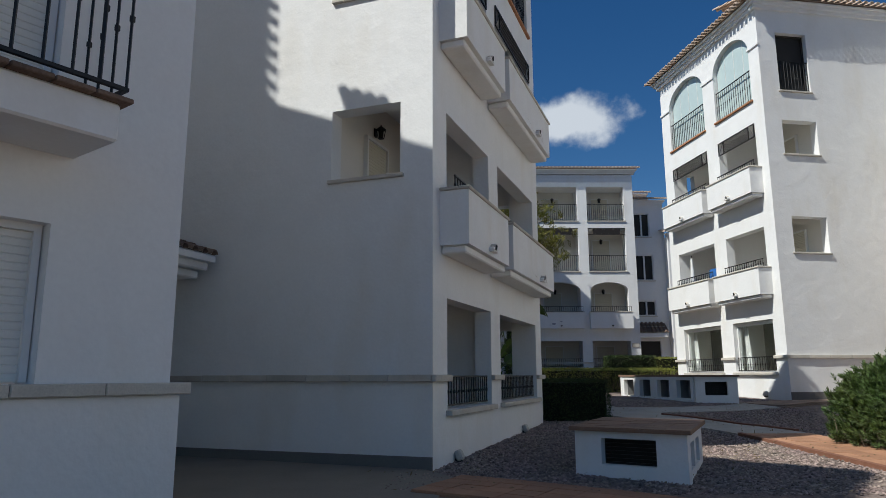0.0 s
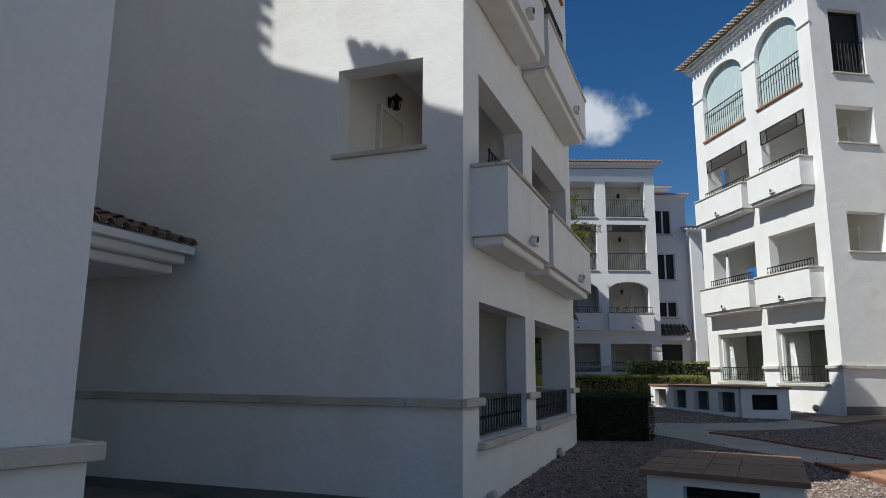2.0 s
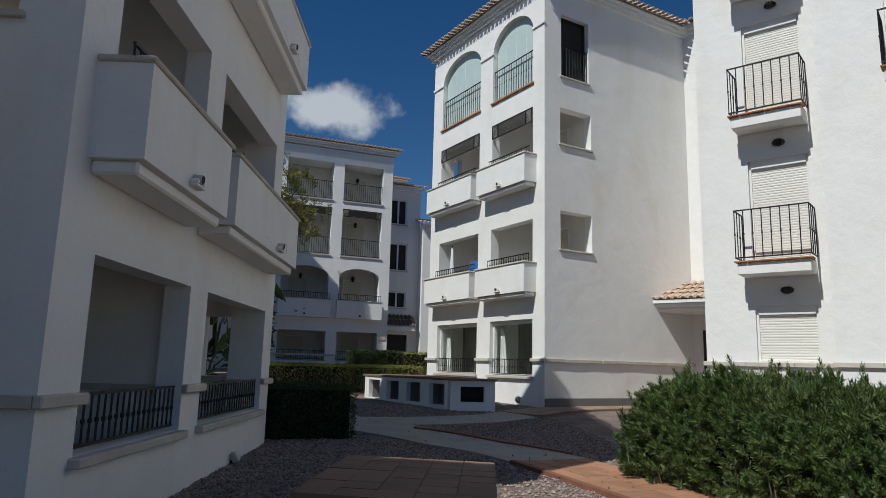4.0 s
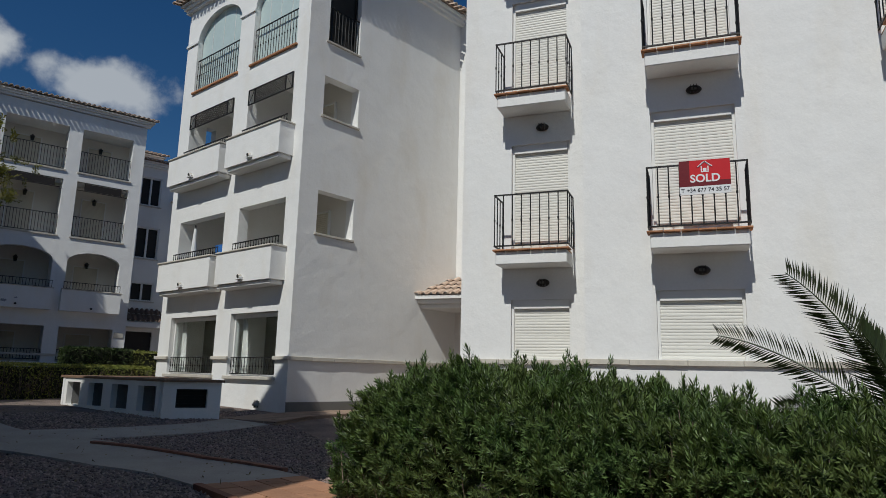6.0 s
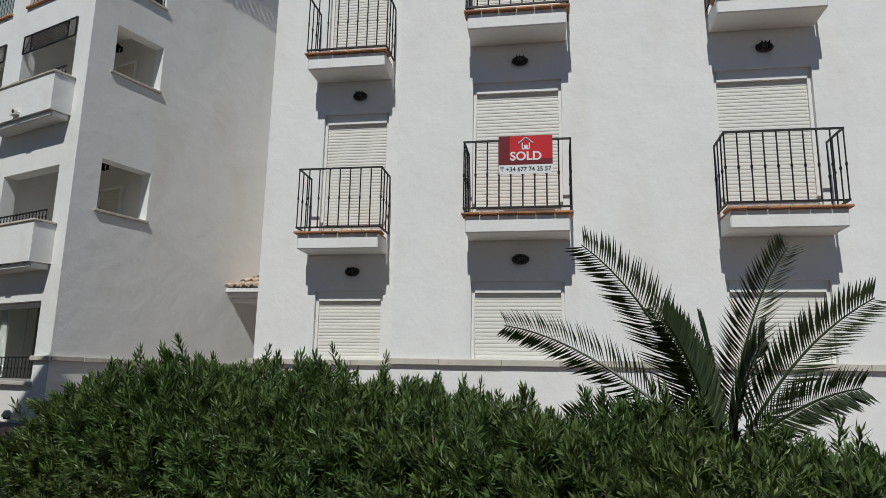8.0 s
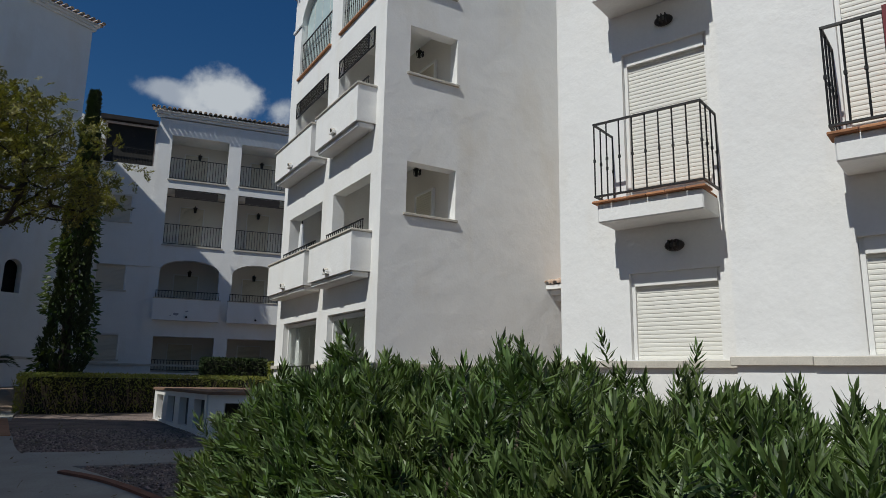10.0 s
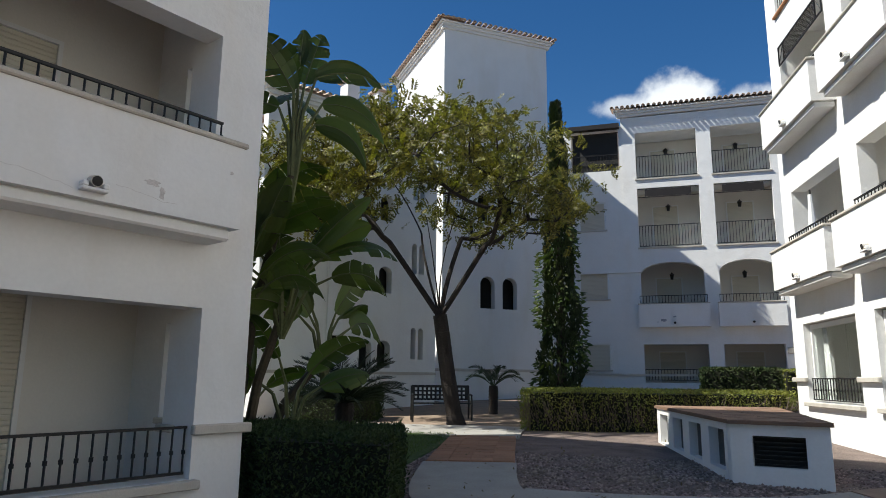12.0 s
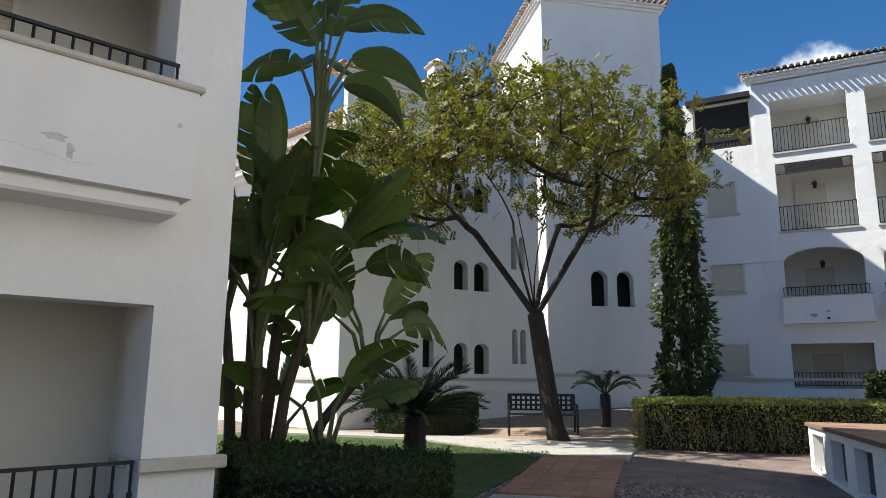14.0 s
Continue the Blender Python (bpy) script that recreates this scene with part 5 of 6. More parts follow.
tagged(patch("soil_bed", [(-7.0, 23.1), (-2.8, 23.8), (2.15, 24.2), (2.0, 26.4), (2.5, 31.0), (-1.0, 31.0), (-5.0, 25.0)], DIRT, 0.014), "sandy soil bed in front of white walls", "soil", kind="structure")


# ---- foliage ----
def leaf_mat(name, base, trans, rough=0.5, var=0.45, spec=0.35):
    m = bpy.data.materials.new(name)
    m.use_nodes = True
    t = m.node_tree
    p = t.nodes["Principled BSDF"]
    p.inputs["Roughness"].default_value = rough
    p.inputs["Specular IOR Level"].default_value = spec
    geo = t.nodes.new("ShaderNodeNewGeometry")
    mr = t.nodes.new("ShaderNodeMapRange")
    mr.inputs[3].default_value, mr.inputs[4].default_value = 1 - var, 1 + var
    t.links.new(geo.outputs["Random Per Island"], mr.inputs[0])
    nz = t.nodes.new("ShaderNodeTexNoise")
    nz.inputs["Scale"].default_value = 1.6
    t.links.new(geo.outputs["Position"], nz.inputs["Vector"])
    hs = t.nodes.new("ShaderNodeHueSaturation")
    hs.inputs["Color"].default_value = (*base, 1)
    hr = t.nodes.new("ShaderNodeMapRange")
    hr.inputs[1].default_value, hr.inputs[2].default_value, hr.inputs[3].default_value, hr.inputs[4].default_value = 0.3, 0.7, 0.475, 0.52
    t.links.new(nz.outputs[0], hr.inputs[0])
    t.links.new(hr.outputs[0], hs.inputs["Hue"])
    t.links.new(mr.outputs[0], hs.inputs["Value"])
    t.links.new(hs.outputs[0], p.inputs["Base Color"])
    tr = t.nodes.new("ShaderNodeBsdfTranslucent")
    br = t.nodes.new("ShaderNodeMix")
    br.data_type = "RGBA"
    br.blend_type = "MULTIPLY"
    br.inputs["Factor"].default_value = 1.0
    br.inputs["B"].default_value = (1.5, 1.7, 0.7, 1)
    t.links.new(hs.outputs[0], br.inputs["A"])
    t.links.new(br.outputs["Result"], tr.inputs["Color"])
    mx = t.nodes.new("ShaderNodeMixShader")
    mx.inputs[0].default_value = trans
    t.links.new(p.outputs[0], mx.inputs[1])
    t.links.new(tr.outputs[0], mx.inputs[2])
    t.links.new(mx.outputs[0], t.nodes["Material Output"].inputs["Surface"])
    return m


OLEANDER = leaf_mat("oleander_leaf", (0.088, 0.130, 0.042), 0.2, 0.42, 0.75, 0.4)
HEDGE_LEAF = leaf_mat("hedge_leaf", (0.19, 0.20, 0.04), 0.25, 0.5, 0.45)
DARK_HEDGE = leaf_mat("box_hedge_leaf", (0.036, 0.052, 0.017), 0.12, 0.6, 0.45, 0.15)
TREE_LEAF = leaf_mat("tree_leaf", (0.138, 0.128, 0.021), 0.27, 0.5, 0.65)
CYPRESS_LEAF = leaf_mat("cypress_leaf", (0.032, 0.048, 0.016), 0.1, 0.6, 0.45)
PALM_LEAF = leaf_mat("palm_leaf", (0.035, 0.05, 0.018), 0.1, 0.45, 0.3, 0.4)
CYCAS_LEAF = leaf_mat("cycas_leaf", (0.022, 0.032, 0.012), 0.08, 0.45, 0.3, 0.35)
BANANA_LEAF = leaf_mat("banana_leaf", (0.062, 0.090, 0.018), 0.38, 0.4, 0.35, 0.4)
DRY_LEAF = leaf_mat("dry_leaf", (0.16, 0.12, 0.06), 0.2, 0.7, 0.3)
TWIG = mat("twig", (0.19, 0.145, 0.11), 0.9, var=0.25, scale=6, fine=60, bump=0.2)
BARK = mat("bark", (0.033, 0.026, 0.022), 0.95, var=0.35, scale=7, fine=35, bump=0.9, bump_dist=0.02)
STALK = mat("banana_stalk", (0.06, 0.046, 0.028), 0.7, var=0.4, scale=6, fine=30, bump=0.4, bump_dist=0.01)

STALK_GREEN = mat("leaf_stalk", (0.11, 0.12, 0.045), 0.55, var=0.3, scale=6, fine=30, bump=0.2)


class Leaves:
    """Collects many small leaves as plain arrays."""

    def __init__(self):
        self.v, self.f = [], []

    def blade(self, base, along, side, length, width, bend=0.15, seg=2):
        """A pointed leaf, folded a little along its middle rib."""
        along, side = along.normalized(), side.normalized()
        up = side.cross(along)
        rows = []
        if seg == 1:
            k = len(self.v)
            m = base + along * (length * 0.5)
            self.v += [base, m - side * width * 0.5, base + along * length - up * bend * length, m + side * width * 0.5]
            self.f.append((k, k + 1, k + 2, k + 3))
            return
        for i in range(seg + 1):
            f = i / seg
            c = base + along * (length * f) + up * (bend * length * f * f * -1)
            w = width * (0.18 if i == 0 else (math.sin(math.pi * min(0.97, 0.25 + 0.72 * f)) if i < seg else 0.0)) * 0.5
            k = len(self.v)
            if i == seg:
                self.v.append(c)
                rows.append((k, k, k))
            else:
                self.v += [c - side * w + up * w * 0.25, c, c + side * w + up * w * 0.25]
                rows.append((k, k + 1, k + 2))
        for a, b in zip(rows, rows[1:]):
            if b[0] == b[2]:
                self.f += [(a[0], a[1], b[0]), (a[1], a[2], b[0])]
            else:
                self.f += [(a[0], a[1], b[1], b[0]), (a[1], a[2], b[2], b[1])]

    def mesh(self, name, material):
        me = bpy.data.meshes.new(name)
        me.from_pydata([tuple(v) for v in self.v], [], self.f)
        me.materials.append(material)
        return me


def rnd_dir(rng, up=0.0):
    v = Vector((rng.gauss(0, 1), rng.gauss(0, 1), rng.gauss(0, 1) + up))
    return v.normalized()


# oleander bushes in a long bed
BED = [Vector(p) for p in ((6.05, 11.35), (7.0, 11.8), (8.3, 11.3), (9.4, 8.5), (9.5, 4.5), (9.3, 2.0), (7.3, 2.0), (7.05, 4.5), (6.98, 6.5), (6.85, 8.0), (6.35, 9.7))]
BUSH_AT = [Vector(p) for p in ((6.9, 10.9), (7.3, 9.7), (7.7, 8.6), (7.6, 7.3), (7.7, 6.1), (7.8, 4.9), (7.9, 3.6), (8.2, 2.6), (8.3, 10.4), (8.7, 8.9), (8.9, 7.2), (8.9, 5.4), (8.9, 3.9))]


def edge_gap(p):
    """Distance inside the bed's edge (negative outside) and the way out to it."""
    best, way, inside = 9.0, Vector((0, 1)), False
    n = len(BED)
    for i in range(n):
        a, b = BED[i], BED[(i + 1) % n]
        if (a.y > p.y) != (b.y > p.y) and p.x < (b.x - a.x) * (p.y - a.y) / (b.y - a.y) + a.x:
            inside = not inside
        d = b - a
        f = max(0.0, min(1.0, (p - a).dot(d) / d.length_squared))
        q = a + d * f
        if (q - p).length < best:
            best = (q - p).length
            way = q - p
    if way.length > 1e-4:
        way = way.normalized()
    return (best if inside else -best), (way if inside else -way)


def bush_top(p):
    h = float(np.interp(p.y, [2, 5.5, 7.5, 9.2, 10.3, 12], [0.92, 1.00, 1.12, 1.21, 1.34, 1.38]))
    return h + 0.22 * noise.noise(Vector((p.x * 1.3, p.y * 1.3, 3.0))) + 0.12 * noise.noise(Vector((p.x * 3, p.y * 3, 7.0)))


rng = random.Random(5)
sets = [(Leaves(), bmesh.new(), Leaves()) for _ in BUSH_AT]


def shoot(p, d, scale=1.0, leafs=(25, 32)):
    k = min(range(len(BUSH_AT)), key=lambda i: (BUSH_AT[i] - Vector((p.x, p.y))).length)
    L, S, _ = sets[k]
    c = Vector((*BUSH_AT[k], 0))
    n = rng.randint(*leafs)
    ln = rng.uniform(0.12, 0.19) * scale
    side0 = d.orthogonal().normalized()
    o = p - c
    for i in range(n):
        f = i / n
        s = Matrix.Rotation(i * 2.4 + rng.uniform(-0.3, 0.3), 3, d) @ side0
        spread = 1.30 - 0.80 * f + rng.uniform(-0.15, 0.15)
        al = d * math.cos(spread) + s * math.sin(spread)
        L.blade(o + d * ln * (f - 0.65), al, d.cross(s), rng.uniform(0.062, 0.092) * (1.1 - 0.25 * f) * scale, rng.uniform(0.014, 0.019) * scale, rng.uniform(-0.05, 0.30))
    if rng.random() < 0.12:
        tube(S, o - d * ln * 1.0 + Vector((0, 0, -0.25)), o - d * ln * 0.3, 0.008, 0.004, n=3)


done = 0
while done < 6200:      # crowns of the shoots over the top
    p = Vector((rng.uniform(6.0, 9.6), rng.uniform(2.0, 11.9)))
    e, way = edge_gap(p)
    if e < 0.0:
        continue
    if p.x > 8.6 and rng.random() < 0.55:
        continue
    if p.y < 4.0 and rng.random() < 0.6:
        continue
    h = bush_top(p) * (1 - 0.42 * max(0.0, 1 - e / 0.55) ** 2)
    if noise.noise(Vector((p.x * 4.0, p.y * 4.0, 11.0))) < -0.15:
        continue
    z = g(p.y) + h - rng.random() ** 1.5 * 0.36 + 0.10 * noise.noise(Vector((p.x * 5.0, p.y * 5.0, 2.0)))
    out = max(0.0, 1 - e / 0.6)
    d = (Vector((way.x * out, way.y * out, 0.9)) + rnd_dir(rng) * 0.6).normalized()
    if rng.random() < 0.06:
        z += rng.uniform(0.05, 0.20)
        d = (d + Vector((0, 0, 1.4))).normalized()
    shoot(Vector((p.x, p.y, z)), d)
    done += 1
done = 0
while done < 3400:      # shoots down the sides
    i = rng.choices(range(len(BED)), [(BED[(i + 1) % len(BED)] - BED[i]).length * (1.0 if i in (0, 6, 7, 8, 9, 10) else 0.25) for i in range(len(BED))])[0]
    a, b = BED[i], BED[(i + 1) % len(BED)]
    q = a + (b - a) * rng.random()
    e, way = edge_gap(q + Vector((0.001, 0.001)))
    nrm = Vector(((b - a).y, -(b - a).x)).normalized()
    if edge_gap(q + nrm * 0.05)[0] > 0:
        nrm = -nrm
    f = rng.random()
    q = q - nrm * (rng.uniform(-0.06, 0.22) + 0.25 * f * f) + nrm * 0.12 * noise.noise(Vector((q.x * 2, q.y * 2, f * 3)))
    z = g(q.y) + 0.08 + f * (bush_top(q) * 0.80)
    d = (Vector((nrm.x * 0.9, nrm.y * 0.9, 0.55)) + rnd_dir(rng) * 0.4).normalized()
    shoot(Vector((q.x, q.y, z)), d)
    done += 1
# Near-black paints the shade seen in gaps between the shoots
CORE = mat("bush_core_shade", (0.006, 0.009, 0.004), 0.95, var=0.3)
for k, c in enumerate(BUSH_AT):
    t = thing("oleander_bush", Matrix.Translation((c.x, c.y, 0)), "dense dark green oleander bush beside the path", "bush", "oleander bushes")
    L, S, _ = sets[k]
    tagged(part("foliage", L.mesh("foliage", OLEANDER), OLEANDER, t, "narrow dark green oleander leaves"), kind="stuff")
    tagged(part("stem_tangle", S, TWIG, t, "thin grey-brown stems"), kind="stuff")
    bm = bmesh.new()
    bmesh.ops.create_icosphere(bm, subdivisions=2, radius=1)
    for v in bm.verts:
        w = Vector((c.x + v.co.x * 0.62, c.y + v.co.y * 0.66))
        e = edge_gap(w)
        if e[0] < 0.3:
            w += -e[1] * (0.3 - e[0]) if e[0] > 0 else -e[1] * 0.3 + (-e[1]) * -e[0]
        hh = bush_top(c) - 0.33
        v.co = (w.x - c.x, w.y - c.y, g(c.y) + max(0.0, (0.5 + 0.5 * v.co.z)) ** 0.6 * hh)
    part("core", bm, CORE, t, "core coloured as the shade between the leaves")


# clipped hedges
def hedge(name, pts, z1, material, n_leaf, size, label, category="hedge", twigs=0, seed=1):
    """A clipped hedge on a plan of corners: a core coloured as shade, twigs and a skin of small leaves."""
    rng = random.Random(seed)
    c = sum((Vector(p) for p in pts), Vector((0, 0))) / len(pts)
    t = thing(name, Matrix.Translation((c.x, c.y, 0)), label, category)
    P = [Vector(p) - c for p in pts]
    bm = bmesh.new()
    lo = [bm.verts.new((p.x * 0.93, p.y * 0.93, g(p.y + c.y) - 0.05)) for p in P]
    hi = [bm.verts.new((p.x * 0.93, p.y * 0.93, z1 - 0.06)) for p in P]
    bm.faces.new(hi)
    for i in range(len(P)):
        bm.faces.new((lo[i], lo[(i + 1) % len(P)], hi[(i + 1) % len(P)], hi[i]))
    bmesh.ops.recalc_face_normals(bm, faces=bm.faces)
    # The core's dark colour stands for shade behind the leaf skin
    part("core", bm, mat("hedge_core_shade", (0.02, 0.022, 0.012), 0.95, var=0.3) if "hedge_core_shade" not in bpy.data.materials else bpy.data.materials["hedge_core_shade"], t, "core coloured as the shade between the leaves")
    L = Leaves()
    tri = [(P[0], P[i], P[i + 1]) for i in range(1, len(P) - 1)]
    area = [abs((b - a).cross(cc - a)) / 2 for a, b, cc in tri]
    edges = [(P[i], P[(i + 1) % len(P)]) for i in range(len(P))]
    side = [(b - a).length * (z1 - g(a.y + c.y)) for a, b in edges]
    tot = sum(area) + sum(side)
    S = bmesh.new()
    for k in range(n_leaf):
        x = rng.uniform(0, tot)
        if x < sum(area):
            i = rng.choices(range(len(tri)), area)[0]
            a, b, cc = tri[i]
            u, v = rng.random(), rng.random()
            if u + v > 1:
                u, v = 1 - u, 1 - v
            q = a + (b - a) * u + (cc - a) * v
            p = Vector((q.x, q.y, z1 + rng.gauss(0, 0.018)))
            nrm = Vector((0, 0, 1))
        else:
            i = rng.choices(range(len(edges)), side)[0]
            a, b = edges[i]
            q = a + (b - a) * rng.random()
            zz = g(q.y + c.y)
            nrm = Vector(((b - a).y, -(b - a).x, 0)).normalized()
            if nrm.dot(Vector((q.x, q.y, 0))) < 0:
                nrm = -nrm
            f = rng.random()
            if twigs and f < 0.6 and rng.random() < 0.45:
                continue
            p = Vector((q.x, q.y, zz + (z1 - zz) * f)) + nrm * rng.gauss(-0.01, 0.03)
        d = (nrm * 0.7 + rnd_dir(rng, 0.3)).normalized()
        L.blade(p - d * size * 0.5, d, d.orthogonal() + rnd_dir(rng) * 0.3, size * rng.uniform(0.7, 1.3), size * 0.5, 0.1)
    tagged(part("foliage", L.mesh("foliage", material), material, t, "small clipped leaves"), kind="stuff")
    if twigs:
        for k in range(twigs):
            a, b = edges[rng.randrange(len(edges))]
            q = a + (b - a) * rng.random()
            zz = g(q.y + c.y)
            o = q * 0.99
            p0 = Vector((o.x * 0.95, o.y * 0.95, zz + rng.uniform(0, 0.3)))
            p1 = Vector((o.x * 1.005, o.y * 1.005, zz + (z1 - zz) * rng.uniform(0.35, 0.95))) + Vector((rng.gauss(0, 0.12), rng.gauss(0, 0.12), 0))
            tube(S, p0, p1, 0.007, 0.003, n=3)
        tagged(part("twig_tangle", S, TWIG, t, "bare grey twigs showing at the sides"), kind="stuff")
    return t


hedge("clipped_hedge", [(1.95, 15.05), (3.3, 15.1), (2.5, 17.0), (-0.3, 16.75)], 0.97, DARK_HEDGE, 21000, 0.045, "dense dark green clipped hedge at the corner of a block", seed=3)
hedge("clipped_hedge", [(2.15, 23.75), (4.5, 24.2), (7.6, 25.6), (7.3, 27.0), (1.9, 26.2)], 1.3, HEDGE_LEAF, 20000, 0.06, "sunlit clipped hedge with bare twiggy sides", twigs=900, seed=4)
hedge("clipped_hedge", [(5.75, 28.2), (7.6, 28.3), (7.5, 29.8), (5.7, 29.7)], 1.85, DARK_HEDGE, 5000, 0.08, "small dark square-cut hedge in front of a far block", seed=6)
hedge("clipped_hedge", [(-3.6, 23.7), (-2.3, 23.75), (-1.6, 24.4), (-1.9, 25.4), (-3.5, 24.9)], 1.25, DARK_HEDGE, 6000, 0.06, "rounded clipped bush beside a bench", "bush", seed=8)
hedge("clipped_hedge", [(8.0, 33.0), (12.0, 33.2), (12.0, 34.2), (8.0, 34.0)], 1.9, HEDGE_LEAF, 3000, 0.1, "clipped hedge in front of a far block", seed=9)

# grass blades over the lawn
L = Leaves()
rng = random.Random(11)
for i in range(16000):
    y = rng.uniform(16.9, 22.3)
    x = rng.uniform(-4.5, 2.1 - (y - 17) * 0.17)
    if rng.random() > 0.3 + 0.7 * min(1, max(0, (x + 4.5) / 4)):
        continue
    d = rnd_dir(rng, 2.2)
    L.blade(Vector((x, y, g(y) + 0.025)), d, d.orthogonal(), rng.uniform(0.03, 0.06), 0.008, 0.2, 1)
GRASS_LEAF = leaf_mat("grass_blade", (0.08, 0.13, 0.03), 0.25, 0.5, 0.45)
tagged(part("grass", L.mesh("grass", GRASS_LEAF), GRASS_LEAF), "short green grass blades", "grass", kind="stuff")


# ---- trees ----
def limb(bm, pts, r0, r1, n=8):
    """A bent, tapering limb through points."""
    for i in range(len(pts) - 1):
        f0, f1 = i / (len(pts) - 1), (i + 1) / (len(pts) - 1)
        tube(bm, pts[i], pts[i + 1], r0 + (r1 - r0) * f0, r0 + (r1 - r0) * f1, n)


def broad_tree(x, y, label):
    rng = random.Random(21)
    z0 = g(y)
    t = thing("broadleaf_tree", Matrix.Translation((x, y, z0)), label, "tree")
    # in the tree's frame: lx across the view, towards the right
    rx, ry = Vector((0.86, 0.5, 0)), Vector((-0.5, 0.86, 0))

    def P(a, b, z):
        return rx * a + ry * b + Vector((0, 0, z))
    T = bmesh.new()
    limb(T, [P(0.10, 0, -0.1), P(0.02, 0, 0.25)], 0.25, 0.185, 12)
    limb(T, [P(0.02, 0, 0.24), P(-0.10, 0, 0.9), P(-0.20, 0.03, 1.6), P(-0.27, 0, 2.1), P(-0.33, 0, 2.5)], 0.185, 0.165, 12)
    part("trunk", T, BARK, t, "grey-brown fissured trunk")
    # branches reach from the fork to clumps over an umbrella-shaped crown
    cen = P(-0.75, 0.0, 5.35)
    goals = []
    while len(goals) < 165:
        v = rnd_dir(rng, 0.55) * (0.45 + 0.55 * rng.random() ** 0.5)
        q = cen + rx * v.x * 4.15 + ry * v.y * 2.9 + Vector((0, 0, v.z * (2.2 if v.z > 0 else 1.5)))
        side_x = (q - cen).dot(rx)
        if q.z < 4.35 + 0.06 * abs(side_x) or (abs(side_x) < 1.3 and q.z < 5.1):
            continue
        if all((q - o).length > 0.42 for o in goals):
            goals.append(q)
    nodes, up, kids = [P(-0.33, 0, 2.45)], [-1], [[]]

    def link(k, q, bow):
        """Adds a bent branch from node k to q."""
        a = nodes[k]
        n = max(2, round((q - a).length / 0.35))
        mid = a.lerp(q, 0.5) + Vector((0, 0, -bow)) + rnd_dir(rng) * 0.14 * (q - a).length
        for i in range(1, n + 1):
            f = i / n
            p = a * (1 - f) ** 2 + mid * 2 * f * (1 - f) + q * f * f
            nodes.append(p)
            up.append(k)
            kids.append([])
            kids[k].append(len(nodes) - 1)
            k = len(nodes) - 1
    for a, b, z in ((-1.55, 0.1, 4.2), (-0.75, -0.5, 4.7), (0.05, 0.25, 4.9), (0.75, -0.15, 4.2), (0.3, 0.7, 4.5), (-0.7, 0.8, 4.6)):
        link(0, P(a, b, z), -0.28 * abs(a))
    for q in sorted(goals, key=lambda o: (o - nodes[0]).length):
        k = min(range(1, len(nodes)), key=lambda i: (nodes[i] - q).length + 2.0 * max(0.0, nodes[i].z + 0.15 - q.z) + (9 if nodes[i].z < 3.2 else 0))
        link(k, q, 0.10 * (nodes[k] - q).length)
    load = [1.0] * len(nodes)
    for i in range(len(nodes) - 1, 0, -1):
        load[up[i]] += load[i]
    rad = [0.0085 * w ** 0.42 for w in load]
    B = bmesh.new()
    for i in range(1, len(nodes)):
        tube(B, nodes[up[i]], nodes[i], rad[i] if up[i] == 0 else min(rad[up[i]], rad[i] * 1.5), rad[i], 7 if rad[i] > 0.025 else 4)
    tagged(part("branch_work", B, BARK, t, "dark forking branches"), kind="stuff")
    L = Leaves()
    for p in goals:
        for j in range(rng.randint(10, 34)):
            c = p + Vector((rng.gauss(0, 0.30), rng.gauss(0, 0.30), rng.gauss(0.05, 0.17)))
            ax = rnd_dir(rng, -0.25)
            s = ax.orthogonal().normalized()
            m = rng.randint(6, 9)
            for k in range(m):   # a feathery leaf: pairs of leaflets
                b0 = c + ax * 0.24 * k / m
                for sg in (-1, 1):
                    al = (s * sg + ax * 0.6 + rnd_dir(rng) * 0.3).normalized()
                    L.blade(b0, al, ax + rnd_dir(rng) * 0.3, rng.uniform(0.07, 0.115), 0.048, 0.15, 1)
    tagged(part("crown", L.mesh("crown", TREE_LEAF), TREE_LEAF, t, "airy crown of small yellow-green leaves"), kind="stuff")
    return t


broad_tree(0.42, 24.3, "slender tree with a forked trunk and airy yellow-green crown")


